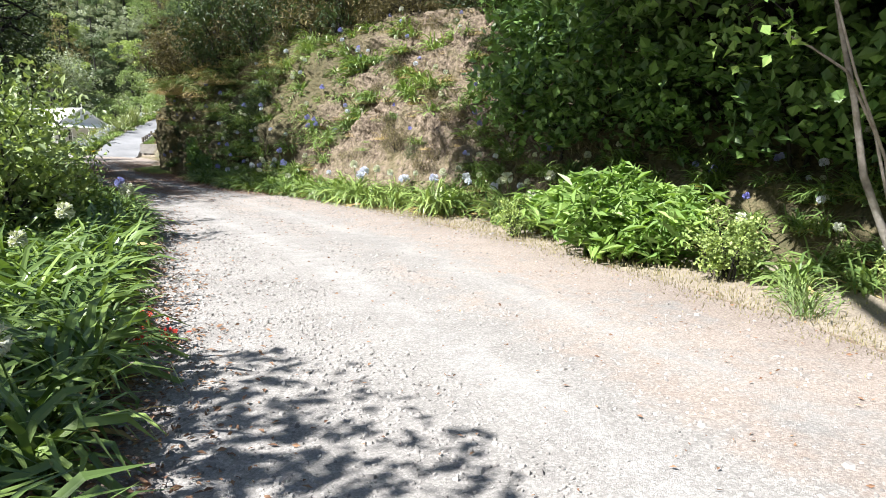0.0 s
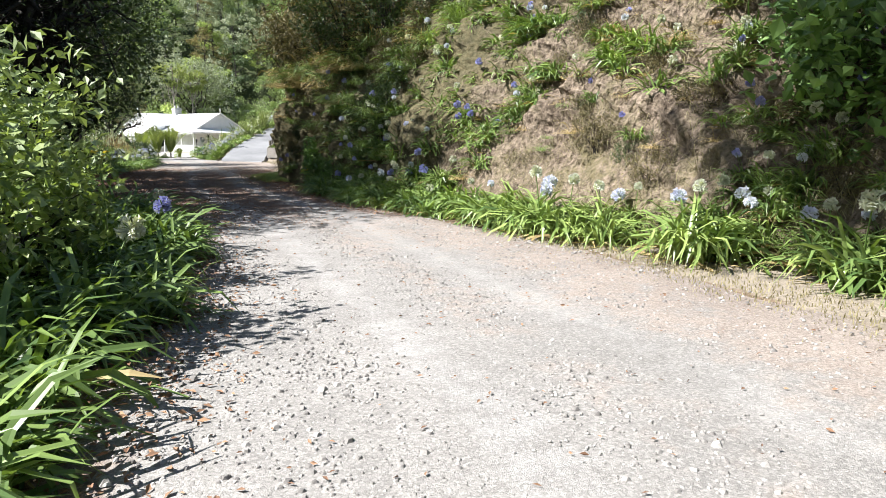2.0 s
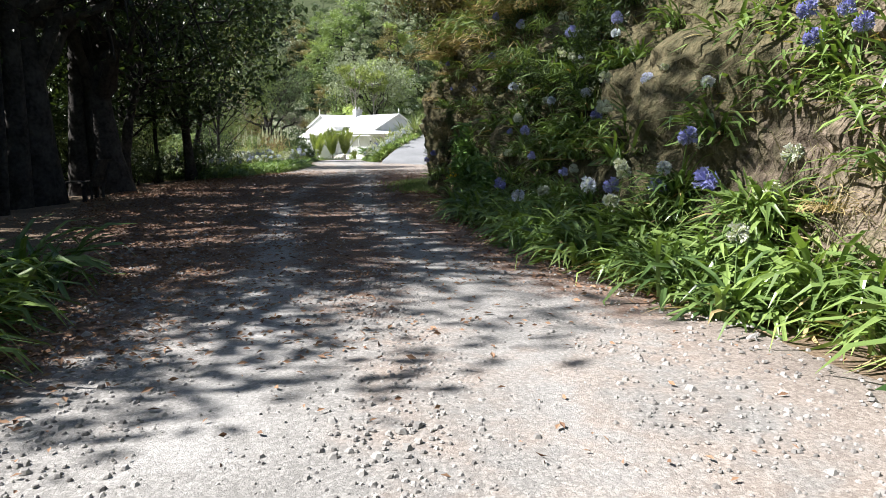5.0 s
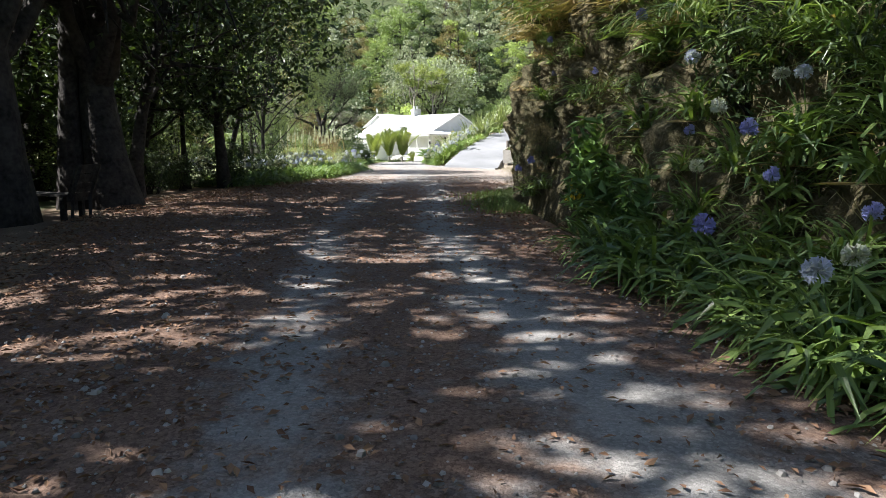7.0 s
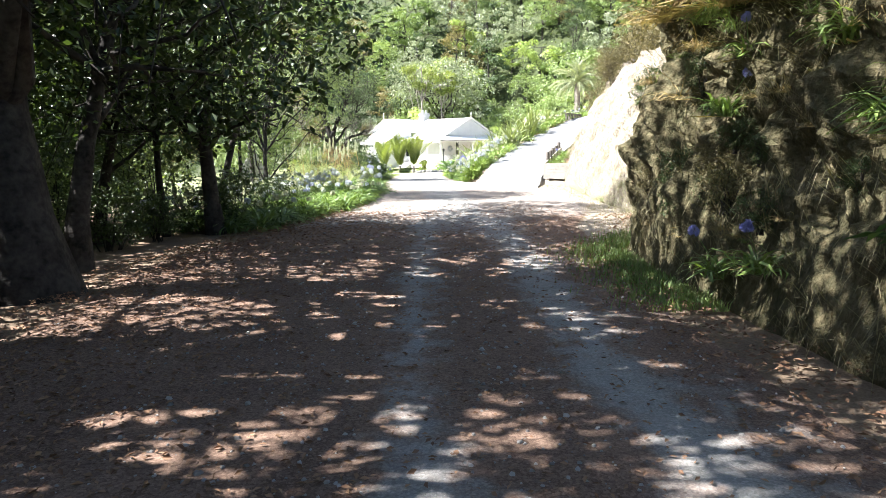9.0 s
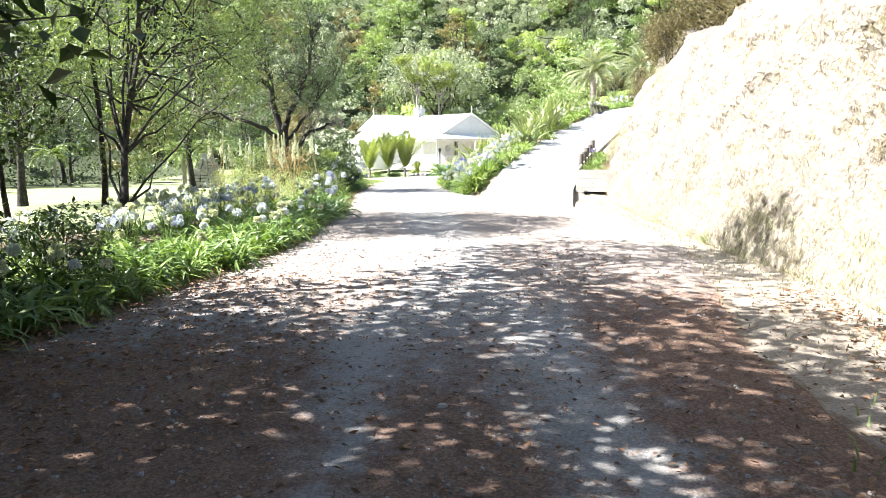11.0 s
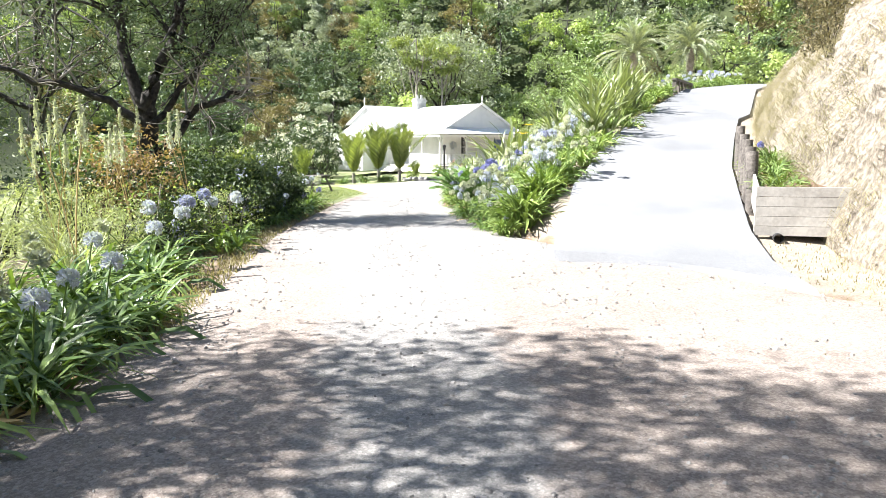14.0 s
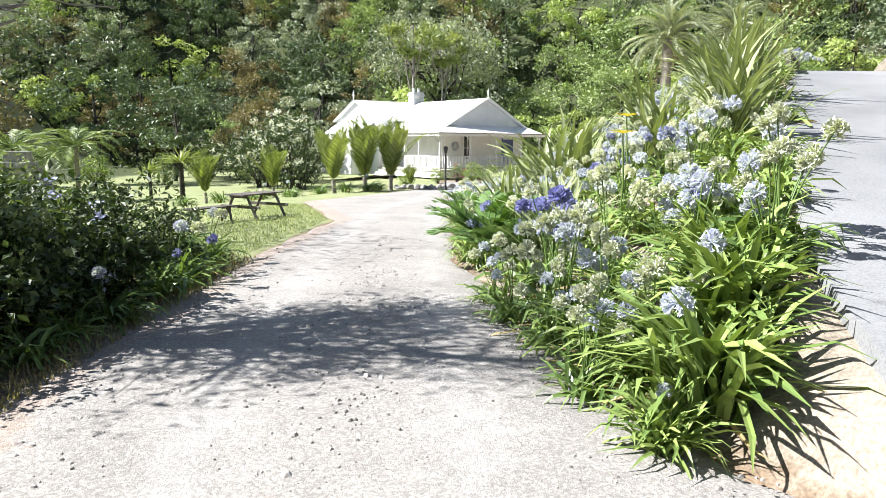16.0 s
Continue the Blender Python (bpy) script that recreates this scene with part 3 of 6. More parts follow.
    e2 = RIDGE - h2 * k
    link("wing_roof", *joined([slab([(x2 - 0.3, y2 - h2 - 0.3, e2 - 0.3 * k), (0.2, y2 - h2 - 0.3, e2 - 0.3 * k), (0.2, y2, RIDGE), (x2 - 0.3, y2, RIDGE)]),
                               slab([(x2 - 0.3, y2, RIDGE), (0.2, y2, RIDGE), (0.2, y2 + h2 + 0.3, e2 - 0.3 * k), (x2 - 0.3, y2 + h2 + 0.3, e2 - 0.3 * k)])]), "roof", c)
    wf = Matrix.Translation((x2, y2 - h2, 0))
    clad(link("wing_wall", *box(x2, -W, y2 - h2 - 0.004, y2 + h2, 0, e2), "paint", c), 0, -x2 - W, FLOOR, e2, wf)
    link("wing_gable", np.array([[x2, y2 - h2, e2], [x2, y2 + h2, e2], [x2, y2, RIDGE - 0.05], [x2 + 0.1, y2 - h2, e2], [x2 + 0.1, y2 + h2, e2], [x2 + 0.1, y2, RIDGE - 0.05]], float),
         [(0, 2, 1), (3, 4, 5), (0, 1, 4, 3), (1, 2, 5, 4), (2, 0, 3, 5)], "paint", c)
    # low lean-to at the far side
    link("lean_to", *box(x2 - 2.0, x2 - 0.02, y2 - 2.2, y2 + 2.4, 0, 2.7), "paint", c)
    link("lean_to_roof", *slab([(x2 - 2.2, y2 - 2.6, 2.75), (x2, y2 - 2.6, 4.1), (x2, y2 + 2.8, 4.1), (x2 - 2.2, y2 + 2.8, 2.75)]), "roof", c)
    for x, y, z in ((0, -0.33, RIDGE), (x2 - 0.28, y2, RIDGE), (x2 - 2.1, y2 - 2.5, 2.8)):
        link("finial", *tube([(x, y, z - 0.1), (x, y, z + 0.25), (x, y, z + 0.4), (x, y, z + 0.75)], [0.05, 0.05, 0.08, 0.012], 6), "paint", c)
    # chimney with a stepped cap
    ch = link("chimney", *joined([box(-0.55, 0.55, y2 - 0.75, y2 - 0.02, RIDGE - 1.2, RIDGE + 0.85), box(-0.62, 0.62, y2 - 0.82, y2 + 0.05, RIDGE + 0.55, RIDGE + 0.68)]), "chimney_brick", c)
    for x in (-0.25, 0.25):
        link("chimney_pot", *tube([(x, y2 - 0.4, RIDGE + 0.8), (x, y2 - 0.4, RIDGE + 1.2)], [0.14, 0.12], 8), "chimney_brick", ch)
    # verandah: deck, roof, posts with brackets, rails
    VD, VE = 1.9, 3.12
    deck = joined([box(-W - VD, W + 0.2, -VD, 0, FLOOR - 0.12, FLOOR), box(-W - VD, -W, 0, y2 - h2 - 0.3, FLOOR - 0.12, FLOOR)])
    link("verandah_floor", *deck, "deck", c)
    link("base_panel", *box(-W - VD + 0.05, W + 0.2, -VD + 0.06, -VD + 0.1, 0, FLOOR - 0.12), "paint", c)
    link("base_panel", *box(-W - VD + 0.05, -W - VD + 0.1, -VD + 0.1, y2 - h2 - 0.3, 0, FLOOR - 0.12), "paint", c)
    o = VD + 0.2
    link("verandah_roof", *joined([slab([(-W - o, -o, VE), (W + 0.4, -o, VE), (W + 0.4, -0.02, EAVE), (-W - 0.02, -0.02, EAVE)], 0.05),
                                   slab([(-W - o, y2 - h2, VE), (-W - o, -o, VE), (-W - 0.02, -0.02, EAVE), (-W - 0.02, y2 - h2, EAVE)], 0.05)]), "roof", c)
    link("fascia", *joined([box(-W - o, W + 0.4, -o - 0.03, -o, VE - 0.17, VE + 0.02), box(-W - o - 0.03, -W - o, -o - 0.03, y2 - h2, VE - 0.17, VE + 0.02)]), "paint", c)
    gutter = joined([box(-W - o - 0.05, W + 0.42, -o - 0.1, -o - 0.031, VE + 0.0, VE + 0.075), box(-W - o - 0.1, -W - o - 0.031, -o - 0.1, y2 - h2, VE + 0.0, VE + 0.075)])
    link("gutter", *gutter, "grey_stone", c)
    spots = [(-W - VD + 0.12, -VD + 0.12, 0), (-3.1, -VD + 0.12, 0), (-0.5, -VD + 0.12, 0), (2.1, -VD + 0.12, 0), (W + 0.05, -VD + 0.12, 0)]
    spots += [(-W - VD + 0.12, y, 1) for y in (0.6, 2.3, 4.0, 5.6)]
    for x, y, turn_ in spots:
        p = link("post", *joined([box(x - 0.05, x + 0.05, y - 0.05, y + 0.05, FLOOR, VE - 0.1), box(x - 0.08, x + 0.08, y - 0.08, y + 0.08, FLOOR + 2.0, FLOOR + 2.08)]), "paint", c)
        for s in (-1, 1):
            u = np.linspace(0, math.pi / 2, 6)
            a, b = s * (0.05 + 0.5 * (1 - np.cos(u))), VE - 0.62 + 0.48 * np.sin(u)
            path = np.stack([x + a, y + 0 * a, b] if not turn_ else [x + 0 * a, y + a, b], -1)
            link("bracket", *tube(path, np.full(6, 0.035), 4), "paint", p)

    def rail(a, b):
        a, b = Vector(a), Vector(b)
        n = int((b - a).length / 0.14)
        top, _ = (link("rail", *tube([a + Vector((0, 0, z)), b + Vector((0, 0, z))], [0.035, 0.035], 4), "paint", c) for z in (0.92, 0.12))
        for i in range(1, n):
            q = a.lerp(b, i / n)
            link("baluster", *box(q.x - 0.022, q.x + 0.022, q.y - 0.022, q.y + 0.022, q.z + 0.1, q.z + 0.92), "paint", top)

    for i in range(4):
        rail((spots[i][0], spots[i][1], FLOOR), (spots[i + 1][0], spots[i + 1][1], FLOOR))
    line = [spots[0]] + spots[5:]
    for i in range(2):
        rail((line[i][0], line[i][1], FLOOR), (line[i + 1][0], line[i + 1][1], FLOOR))
    # steps from the verandah, with a sloping rail
    for i in range(3):
        st = link("step", *box(-W - VD - 0.3 * (i + 1), -W - VD - 0.3 * i, 3.6, 5.2, 0, FLOOR - 0.18 * (i + 1) + 0.02), "deck", c)
    link("step_rail", *tube([(-W - VD, 3.55, FLOOR + 0.92), (-W - VD - 1.0, 3.55, 0.95), (-W - VD - 1.0, 3.55, 0)], [0.035] * 3, 4), "paint", st)

    def window(x0, x1, z0, z1, y=-0.03):
        w = link("window", *joined([box(x0 - 0.09, x0, y - 0.06, y, z0 - 0.09, z1 + 0.09), box(x1, x1 + 0.09, y - 0.06, y, z0 - 0.09, z1 + 0.09),
                                    box(x0, x1, y - 0.06, y, z1, z1 + 0.09), box(x0 - 0.14, x1 + 0.14, y - 0.1, y, z0 - 0.12, z0)]), "paint", c)
        zm = (z0 + z1) / 2
        link("pane", *box(x0, x1, y - 0.02, y - 0.01, z0, zm - 0.02), "dark_glass", w)
        link("pane", *box(x0, x1, y - 0.03, y - 0.02, zm + 0.02, z1), "dark_glass", w)
        link("sash", *joined([box(x0, x1, y - 0.045, y - 0.01, zm - 0.025, zm + 0.025), box((x0 + x1) / 2 - 0.015, (x0 + x1) / 2 + 0.015, y - 0.04, y - 0.01, z0, z1)]), "paint", w)

    window(-2.2, -1.5, 1.25, 2.95)
    d = link("door", *joined([box(1.9, 2.95, -0.06, -0.03, FLOOR, 2.75), box(1.8, 1.9, -0.08, -0.03, FLOOR, 2.85), box(2.95, 3.05, -0.08, -0.03, FLOOR, 2.85)]), "blue_paint", c)
    link("door_knob", *box(2.0, 2.06, -0.12, -0.06, 1.55, 1.61), "dark_glass", d)
    link("wall_wreath", *leaf_cloud(np.array([(-3.1 + 0.33 * math.cos(a) * r, -0.12, 2.25 + 0.33 * math.sin(a) * r) for a in np.linspace(0, 6.28, 24) for r in (0.5, 0.8, 1)]), 0.22, R), "bloom_pale", c)
    for m, z0, z1 in ((Matrix.Translation((x2, y2 - h2, 0)), 1.3, 2.8),):
        for x0 in (0.8, 2.6):
            w = link("window", *turned(joined([box(x0 - 0.08, x0 + 0.88, -0.1, -0.03, z0 - 0.08, z0), box(x0 - 0.08, x0 + 0.88, -0.1, -0.03, z1, z1 + 0.08), box(x0 - 0.08, x0, -0.1, -0.03, z0 - 0.01, z1 + 0.01), box(x0 + 0.8, x0 + 0.88, -0.1, -0.03, z0 - 0.01, z1 + 0.01)]), m), "paint", c)
            link("pane", *turned(box(x0, x0 + 0.8, -0.06, -0.035, z0, z1), m), "dark_glass", w)


cottage()


# ---- plants: one of each kind, then copies ----
def flower_mesh(name, at, colour, parent, rng, r=0.085, n=58, low=-0.75):
    """A round umbel: trumpet florets on rays from one point."""
    d = rng.normal(0, 1, (n * 2, 3))
    d /= np.linalg.norm(d, axis=1, keepdims=True)
    d = d[d[:, 2] > low][:n]
    side = np.cross(d, rng.normal(0, 1, d.shape))
    side /= np.linalg.norm(side, axis=1, keepdims=True) + 1e-9
    L = (r * rng.uniform(0.75, 1.1, len(d)))[:, None]
    c = np.array([at])
    v, f = [c], []
    for s, k in ((side, 0), (np.cross(d, side), 1)):
        w = L * 0.34
        pts = np.stack([d * L * 0.62 + s * w * 0.25, d * L * 0.95 + s * w, d * L * 0.9, d * L * 0.95 - s * w, d * L * 0.62 - s * w * 0.25], 1) + at
        i = 1 + (k * len(d) + np.arange(len(d))) * 5
        v.append(pts.reshape(-1, 3))
        z = np.zeros(len(d), int)
        f += np.stack([i, i + 1, i + 2, i + 3, i + 4], 1).tolist() + np.stack([z, i, i + 4], 1).tolist()
    return link(name, np.concatenate(v), f, colour, parent)


def agapanthus_kind(k, leaves, length, blooms, colours, label, rise=1.15, droop=1.85, dead=5, leaf="agapanthus", width=0.05):
    rng = np.random.default_rng(100 + k)
    a = root("agapanthus", label, "plant", "agapanthus clumps", at=pose(0, -200, -50))
    link("leaf_clump", *straps(int(leaves * 1.3), length, width * 0.84, rise, droop, rng, 0.1, 5), leaf, a)
    if dead:
        link("dry_foliage", *straps(dead, length * 0.8, 0.035, 0.35, 1.0, rng, 0.08, 5), "dry_leaf", a)
    for i in range(blooms):
        az, lean, hgt = rng.uniform(0, 6.28), rng.uniform(0.08, 0.4), rng.uniform(0.72, 1.12) if blooms > 4 else rng.uniform(0.62, 0.88)
        s = np.linspace(0, 1, 6)
        path = np.stack([np.cos(az) * lean * s ** 1.6, np.sin(az) * lean * s ** 1.6, hgt * s], -1)
        st = link("flower_stalk", *tube(path, np.linspace(0.008, 0.006, 6), 5), "stalk", a, smooth=True)
        flower_mesh("flower_head", path[-1], colours[i % len(colours)], st, rng, rng.uniform(0.08, 0.108), 42 if blooms > 4 else 50)
    return a


B, P, S = "bloom_blue", "bloom_pale", "bloom_spent"
AGA = [agapanthus_kind(k, *v) for k, v in enumerate([
    (48, 0.80, 0, (B,), "agapanthus clump of arching green strap leaves, no flowers"),
    (56, 0.85, 1, (S,), "agapanthus clump with one fading flower head"),
    (44, 0.75, 1, ("bloom_violet",), "agapanthus clump with one blue flower head"),
    (50, 0.82, 2, (P, S), "agapanthus clump with pale fading flower heads"),
    (42, 0.72, 3, (P, B, P), "agapanthus clump with pale blue flower heads"),
    (62, 0.78, 0, (B,), "dense agapanthus clump of glossy strap leaves")])]
AGA_FULL = [agapanthus_kind(10 + k, *v) for k, v in enumerate([
    (38, 0.75, 6, (B, P, S), "agapanthus clump crowded with blue flower heads"),
    (36, 0.75, 7, (P, P, S, B), "agapanthus clump crowded with pale blue flower heads"),
    (38, 0.75, 6, (S, P, S), "agapanthus clump with many faded white flower heads"),
    (34, 0.7, 6, ("bloom_violet", B, "bloom_violet", S), "agapanthus clump crowded with violet-blue flower heads")])]


def put(kind, x, y, z=None, size=1.0, turn=None, tilt=0.0, lean_y=0.0):
    z = float(ground_z(x, y)) - 0.02 if z is None else z
    ob = copy_thing(kind, pose(x, y, z, tilt, lean_y, R.uniform(0, 360) if turn is None and not (tilt or lean_y) else (turn or 0)))
    ob.scale = (size, size, size)
    return ob


BED = {}


def bed(where, kind, x, y, z=None, size=1.0, turn=None, tilt=0.0, lean_y=0.0):
    """Sets a plant into a mass that is kept as one mesh."""
    z = float(ground_z(x, y)) - 0.02 if z is None else z
    m = pose(x, y, z, tilt, lean_y, R.uniform(0, 360) if turn is None else turn) @ Matrix.Diagonal((size, size, size, 1))
    BED.setdefault(where, []).append((kind, np.array(m)))


def mesh_data(kind):
    out = []
    for o in kind.children_recursive:
        me = o.data
        v = np.empty(len(me.vertices) * 3, np.float32)
        me.vertices.foreach_get("co", v)
        li, ls = np.empty(len(me.loops), np.int32), np.empty(len(me.polygons), np.int32)
        me.loops.foreach_get("vertex_index", li)
        me.polygons.foreach_get("loop_total", ls)
        out.append((v.reshape(-1, 3), li, ls, me.materials[0]))
    return out


def lay_beds(labels):
    for where, (name, label, category) in labels.items():
        vs, li, lt, mi, mats, n, cache = [], [], [], [], [], 0, {}
        for kind, m in BED[where]:
            for v, i, t, mat in cache.setdefault(kind.name, mesh_data(kind)):
                vs.append(v @ m[:3, :3].T + m[:3, 3])
                li.append(i + n)
                lt.append(t)
                if mat not in mats:
                    mats.append(mat)
                mi.append(np.full(len(t), mats.index(mat), np.int32))
                n += len(v)
        me = bpy.data.meshes.new(name)
        v, li, lt, mi = (np.concatenate(a) for a in (vs, li, lt, mi))
        me.vertices.add(len(v))
        me.vertices.foreach_set("co", v.astype(np.float32).ravel())
        me.loops.add(len(li))
        me.loops.foreach_set("vertex_index", li.astype(np.int32))
        me.polygons.add(len(lt))
        me.polygons.foreach_set("loop_start", np.concatenate([[0], np.cumsum(lt)[:-1]]).astype(np.int32))
        me.polygons.foreach_set("material_index", mi)
        me.polygons.foreach_set("use_smooth", np.zeros(len(lt), bool))
        me.update(calc_edges=True)
        for mat in mats:
            me.materials.append(mat)
        tagged(new(name, me), label, category, kind="stuff")


def edge_l(y):
    return float(np.interp(y, ROAD_Y, ROAD_L))


def edge_r(y):
    return float(np.interp(y, ROAD_Y, ROAD_R))


def foot(y):
    return float(np.interp(y, FOOT_Y, FOOT_X))


# border along the lane, first stretch
for y in np.arange(1.2, 21.5, 0.5):
    for k, off in enumerate((0.35, 0.95, 1.65, 2.4)):
        if R.uniform() < (1.0, 0.95, 0.6, 0.4)[k]:
            (put if k < 2 else lambda *a, **b: bed("border", *a, **b))(AGA[R.choice([0, 0, 0, 1, 5, 5, 5] if k < 2 else [0, 5, 3, 1])], edge_l(y) - off + R.normal(0, 0.12), y + R.normal(0, 0.15), size=R.uniform(0.95, 1.3) * (1.0, 1.05, 1.1, 1.1)[k])
# border past the trees
for y in np.arange(39.6, 52.2, 0.42):
    for k, off in enumerate((0.4, 0.95, 1.5)):
        (put if k < 2 else lambda *a, **b: bed("border", *a, **b))(AGA[R.choice([0, 0, 5, 5, 1, 3])], edge_l(y) - off + R.normal(0, 0.1), y + R.normal(0, 0.12), size=R.uniform(0.75, 0.98))
    for off in (2.2, 3.0, 3.9):
        if R.uniform() < 0.62:
            bed("border", AGA_FULL[R.integers(3)], edge_l(y) - off + R.normal(0, 0.2), y + R.normal(0, 0.2), size=R.uniform(0.68, 0.88))
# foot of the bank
# clumps on the sunlit stretch, with sunlight put into the leaf colour
SUN_FOOT = [agapanthus_kind(25 + k, 92, 0.85, 2 * k, (S, P), "agapanthus clump at the foot of the bank, leaves coloured as sunlit", 1.28, 2.05, 12, "strap_sunny", 0.036) for k in range(2)]
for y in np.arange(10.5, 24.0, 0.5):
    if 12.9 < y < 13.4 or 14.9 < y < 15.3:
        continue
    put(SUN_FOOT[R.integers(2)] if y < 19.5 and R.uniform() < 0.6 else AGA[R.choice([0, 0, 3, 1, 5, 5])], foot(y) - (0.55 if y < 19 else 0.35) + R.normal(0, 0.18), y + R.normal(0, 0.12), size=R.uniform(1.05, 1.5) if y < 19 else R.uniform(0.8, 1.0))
    if R.uniform() < 0.75:
        bed("face", (SUN_FOOT + AGA)[R.choice([0, 1, 0, 2, 7, 5])], foot(y) + 0.1 + R.normal(0, 0.15), y + 0.2, 0.15, R.uniform(0.85, 1.2))
for y in np.arange(20.5, 27.4, 0.42):
    for off in (0.4, 0.0):
        (put if off > 0.3 else lambda *a, **b: bed("face", *a, **b))(AGA[R.choice([0, 0, 5, 5, 5, 2])], foot(y) - off + R.normal(0, 0.1), y, 0.0 if off > 0.3 else 0.15, R.uniform(0.85, 1.1))
# clinging to the face
for y0, y1, t0, t1, n in ((20.0, 26.5, 0.08, 0.98, 110), (19.2, 21.5, 0.05, 0.75, 26), (16.5, 19.8, 0.4, 0.98, 24), (13.0, 17.0, 0.3, 0.98, 44), (2.0, 9.8, 0.02, 0.3, 46), (10.2, 14.6, 0.05, 0.6, 46), (26.5, 29, 0.1, 0.6, 14)):
    for _ in range(n):
        y, t = R.uniform(y0, y1), R.uniform(t0, t1)
        x, _, z = bank_at(y, t)
        bed("face", AGA[R.choice([0, 0, 5, 1, 2, 3])], x - 0.12, y, z - 0.12, R.uniform(0.55, 0.95))
for y, t in ((31.6, 0.12), (33.2, 0.5), (32.4, 0.08)):
    x, _, z = bank_at(y, t)
    put(AGA[2], x - 0.15, y, z - 0.05, 0.7)
# AGA_BIG and SUNNY wear the strap leaf with sun put into its colour
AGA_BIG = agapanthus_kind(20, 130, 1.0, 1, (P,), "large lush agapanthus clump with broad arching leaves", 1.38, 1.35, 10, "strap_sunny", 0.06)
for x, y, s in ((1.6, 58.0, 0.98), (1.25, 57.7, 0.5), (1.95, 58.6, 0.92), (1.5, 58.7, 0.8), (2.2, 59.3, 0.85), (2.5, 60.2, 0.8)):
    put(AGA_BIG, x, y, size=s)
SUNNY = [agapanthus_kind(21 + k, 52, 0.78, k, (S,), "agapanthus clump with leaves coloured as in full sun", 1.2, 1.7, 6, "strap_sunny") for k in range(2)]
# embankment between the lane and the driveway
for y in np.arange(58.0, 71.5, 0.5):
    r, l = edge_r(y), float(np.interp(y, DRIVE_Y, DRIVE_L))
    for x in np.arange(r + 0.35, l - 0.1, 0.6):
        s = (x - r) / (l - r)
        full = AGA_FULL[2] if s < 0.4 and y < 60.2 else (AGA_FULL[R.choice([3, 3, 2])] if s < 0.4 and y < 64 else AGA_FULL[R.choice([0, 1, 1, 2])])
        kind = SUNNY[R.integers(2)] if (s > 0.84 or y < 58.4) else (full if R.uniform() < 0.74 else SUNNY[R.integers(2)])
        if y < 59 and 0.3 < s < 0.9:
            continue
        (put if y < 61 else lambda *a, **b: bed("slope", *a, **b))(kind, x + R.normal(0, 0.12), y + R.normal(0, 0.12), size=R.uniform(0.72, 1.0) if y < 62 else R.uniform(0.65, 0.88))
for x, y in ((0.95, 59.6), (1.15, 59.0), (0.75, 60.4), (1.0, 58.5), (0.65, 61.2)):
    put(AGA_FULL[2], x, y, size=0.66)
for y in np.arange(72, 84, 0.9):
    for k in range(3):
        bed("slope", AGA[R.choice([0, 3, 4])], float(np.interp(y, DRIVE_Y, DRIVE_L)) - 0.5 - 0.8 * k, y, size=0.85)


def bush_kind(k, name, radius, height, leaf, size, n, per, ratio=0.5, label="", category="bush", group="", twig="bark", bloom=None, droop=0.2, flat=0.6):
    rng = np.random.default_rng(300 + k)
    t = root(name, label, category, group, at=pose(0, -210, -60))
    pts, cs = puffs(n, (radius, radius, height * 0.5), per, radius * 0.36, rng, 0.75, 0.25)
    lift = np.array([0, 0, height * 0.52])
    pts = pts + lift
    pts = pts[pts[:, 2] > 0.04]
    stems = []
    for c in cs[:: max(1, n // 14)]:
        e = c + lift
        u = np.linspace(0, 1, 5)[:, None]
        b = np.array([rng.normal(0, radius * 0.12), rng.normal(0, radius * 0.12), -0.05])
        stems.append(tube(b + (e - b) * u + np.array([0, 0, height * 0.12]) * np.sin(u * np.pi), 0.022 * (1 - 0.8 * u[:, 0]) * max(1, height / 2), 5))
    link("branchwork", *joined(stems), twig, t, smooth=True)
    link("foliage", *leaf_cloud(pts, size, rng, ratio, flat, droop), leaf, t)
    if bloom:
        many = n * 3 if bloom == "bloom_white" else (2 if bloom == 'bloom_yellow' else max(6, n // 3))
        bl = cs[rng.integers(0, len(cs), many)] * 1.12 + lift + rng.normal(0, radius * 0.12, (many, 3))
        bl = bl[bl[:, 2] > height * 0.3]
        e = rng.normal(0, 0.07, (len(bl), 26, 3))
        link("blossom", *leaf_cloud((bl[:, None] + e).reshape(-1, 3), 0.075, rng, 0.8, 0.9), bloom, t)
    return t


BUSH_LIME = bush_kind(0, "shrub", 0.95, 1.9, "leaf_lime", 0.13, 40, 50, 0.62, "broad-leaved green shrub growing beside the lane", "shrub", "shrubs beside the lane")
BUSH_MID = bush_kind(1, "shrub", 1.1, 2.2, "leaf_mid", 0.12, 44, 50, 0.55, "leafy green garden shrub with thin stems", "shrub", "shrubs beside the lane")
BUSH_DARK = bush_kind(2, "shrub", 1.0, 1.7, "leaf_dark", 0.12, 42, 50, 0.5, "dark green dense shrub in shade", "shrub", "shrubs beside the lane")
BUSH_RUST = bush_kind(3, "rust_shrub", 1.0, 2.1, "leaf_rust", 0.085, 42, 48, 0.55, "open shrub with coppery red-brown leaves", "shrub")
BUSH_BLUE = bush_kind(4, "hydrangea", 0.9, 1.35, "leaf_dark", 0.12, 36, 55, 0.6, "hydrangea bush with blue flower heads", "shrub", "hydrangeas", bloom="bloom_blue")
BUSH_WHITE = bush_kind(5, "white_shrub", 1.9, 3.0, "leaf_dark", 0.22, 40, 50, 0.5, "large shrub covered in white blossom", "shrub", bloom="bloom_white")
BUSH_PINK = bush_kind(6, "pink_shrub", 0.8, 1.2, "leaf_mid", 0.12, 24, 40, 0.5, "small shrub with bright pink flowers", "shrub", bloom="bloom_pink")
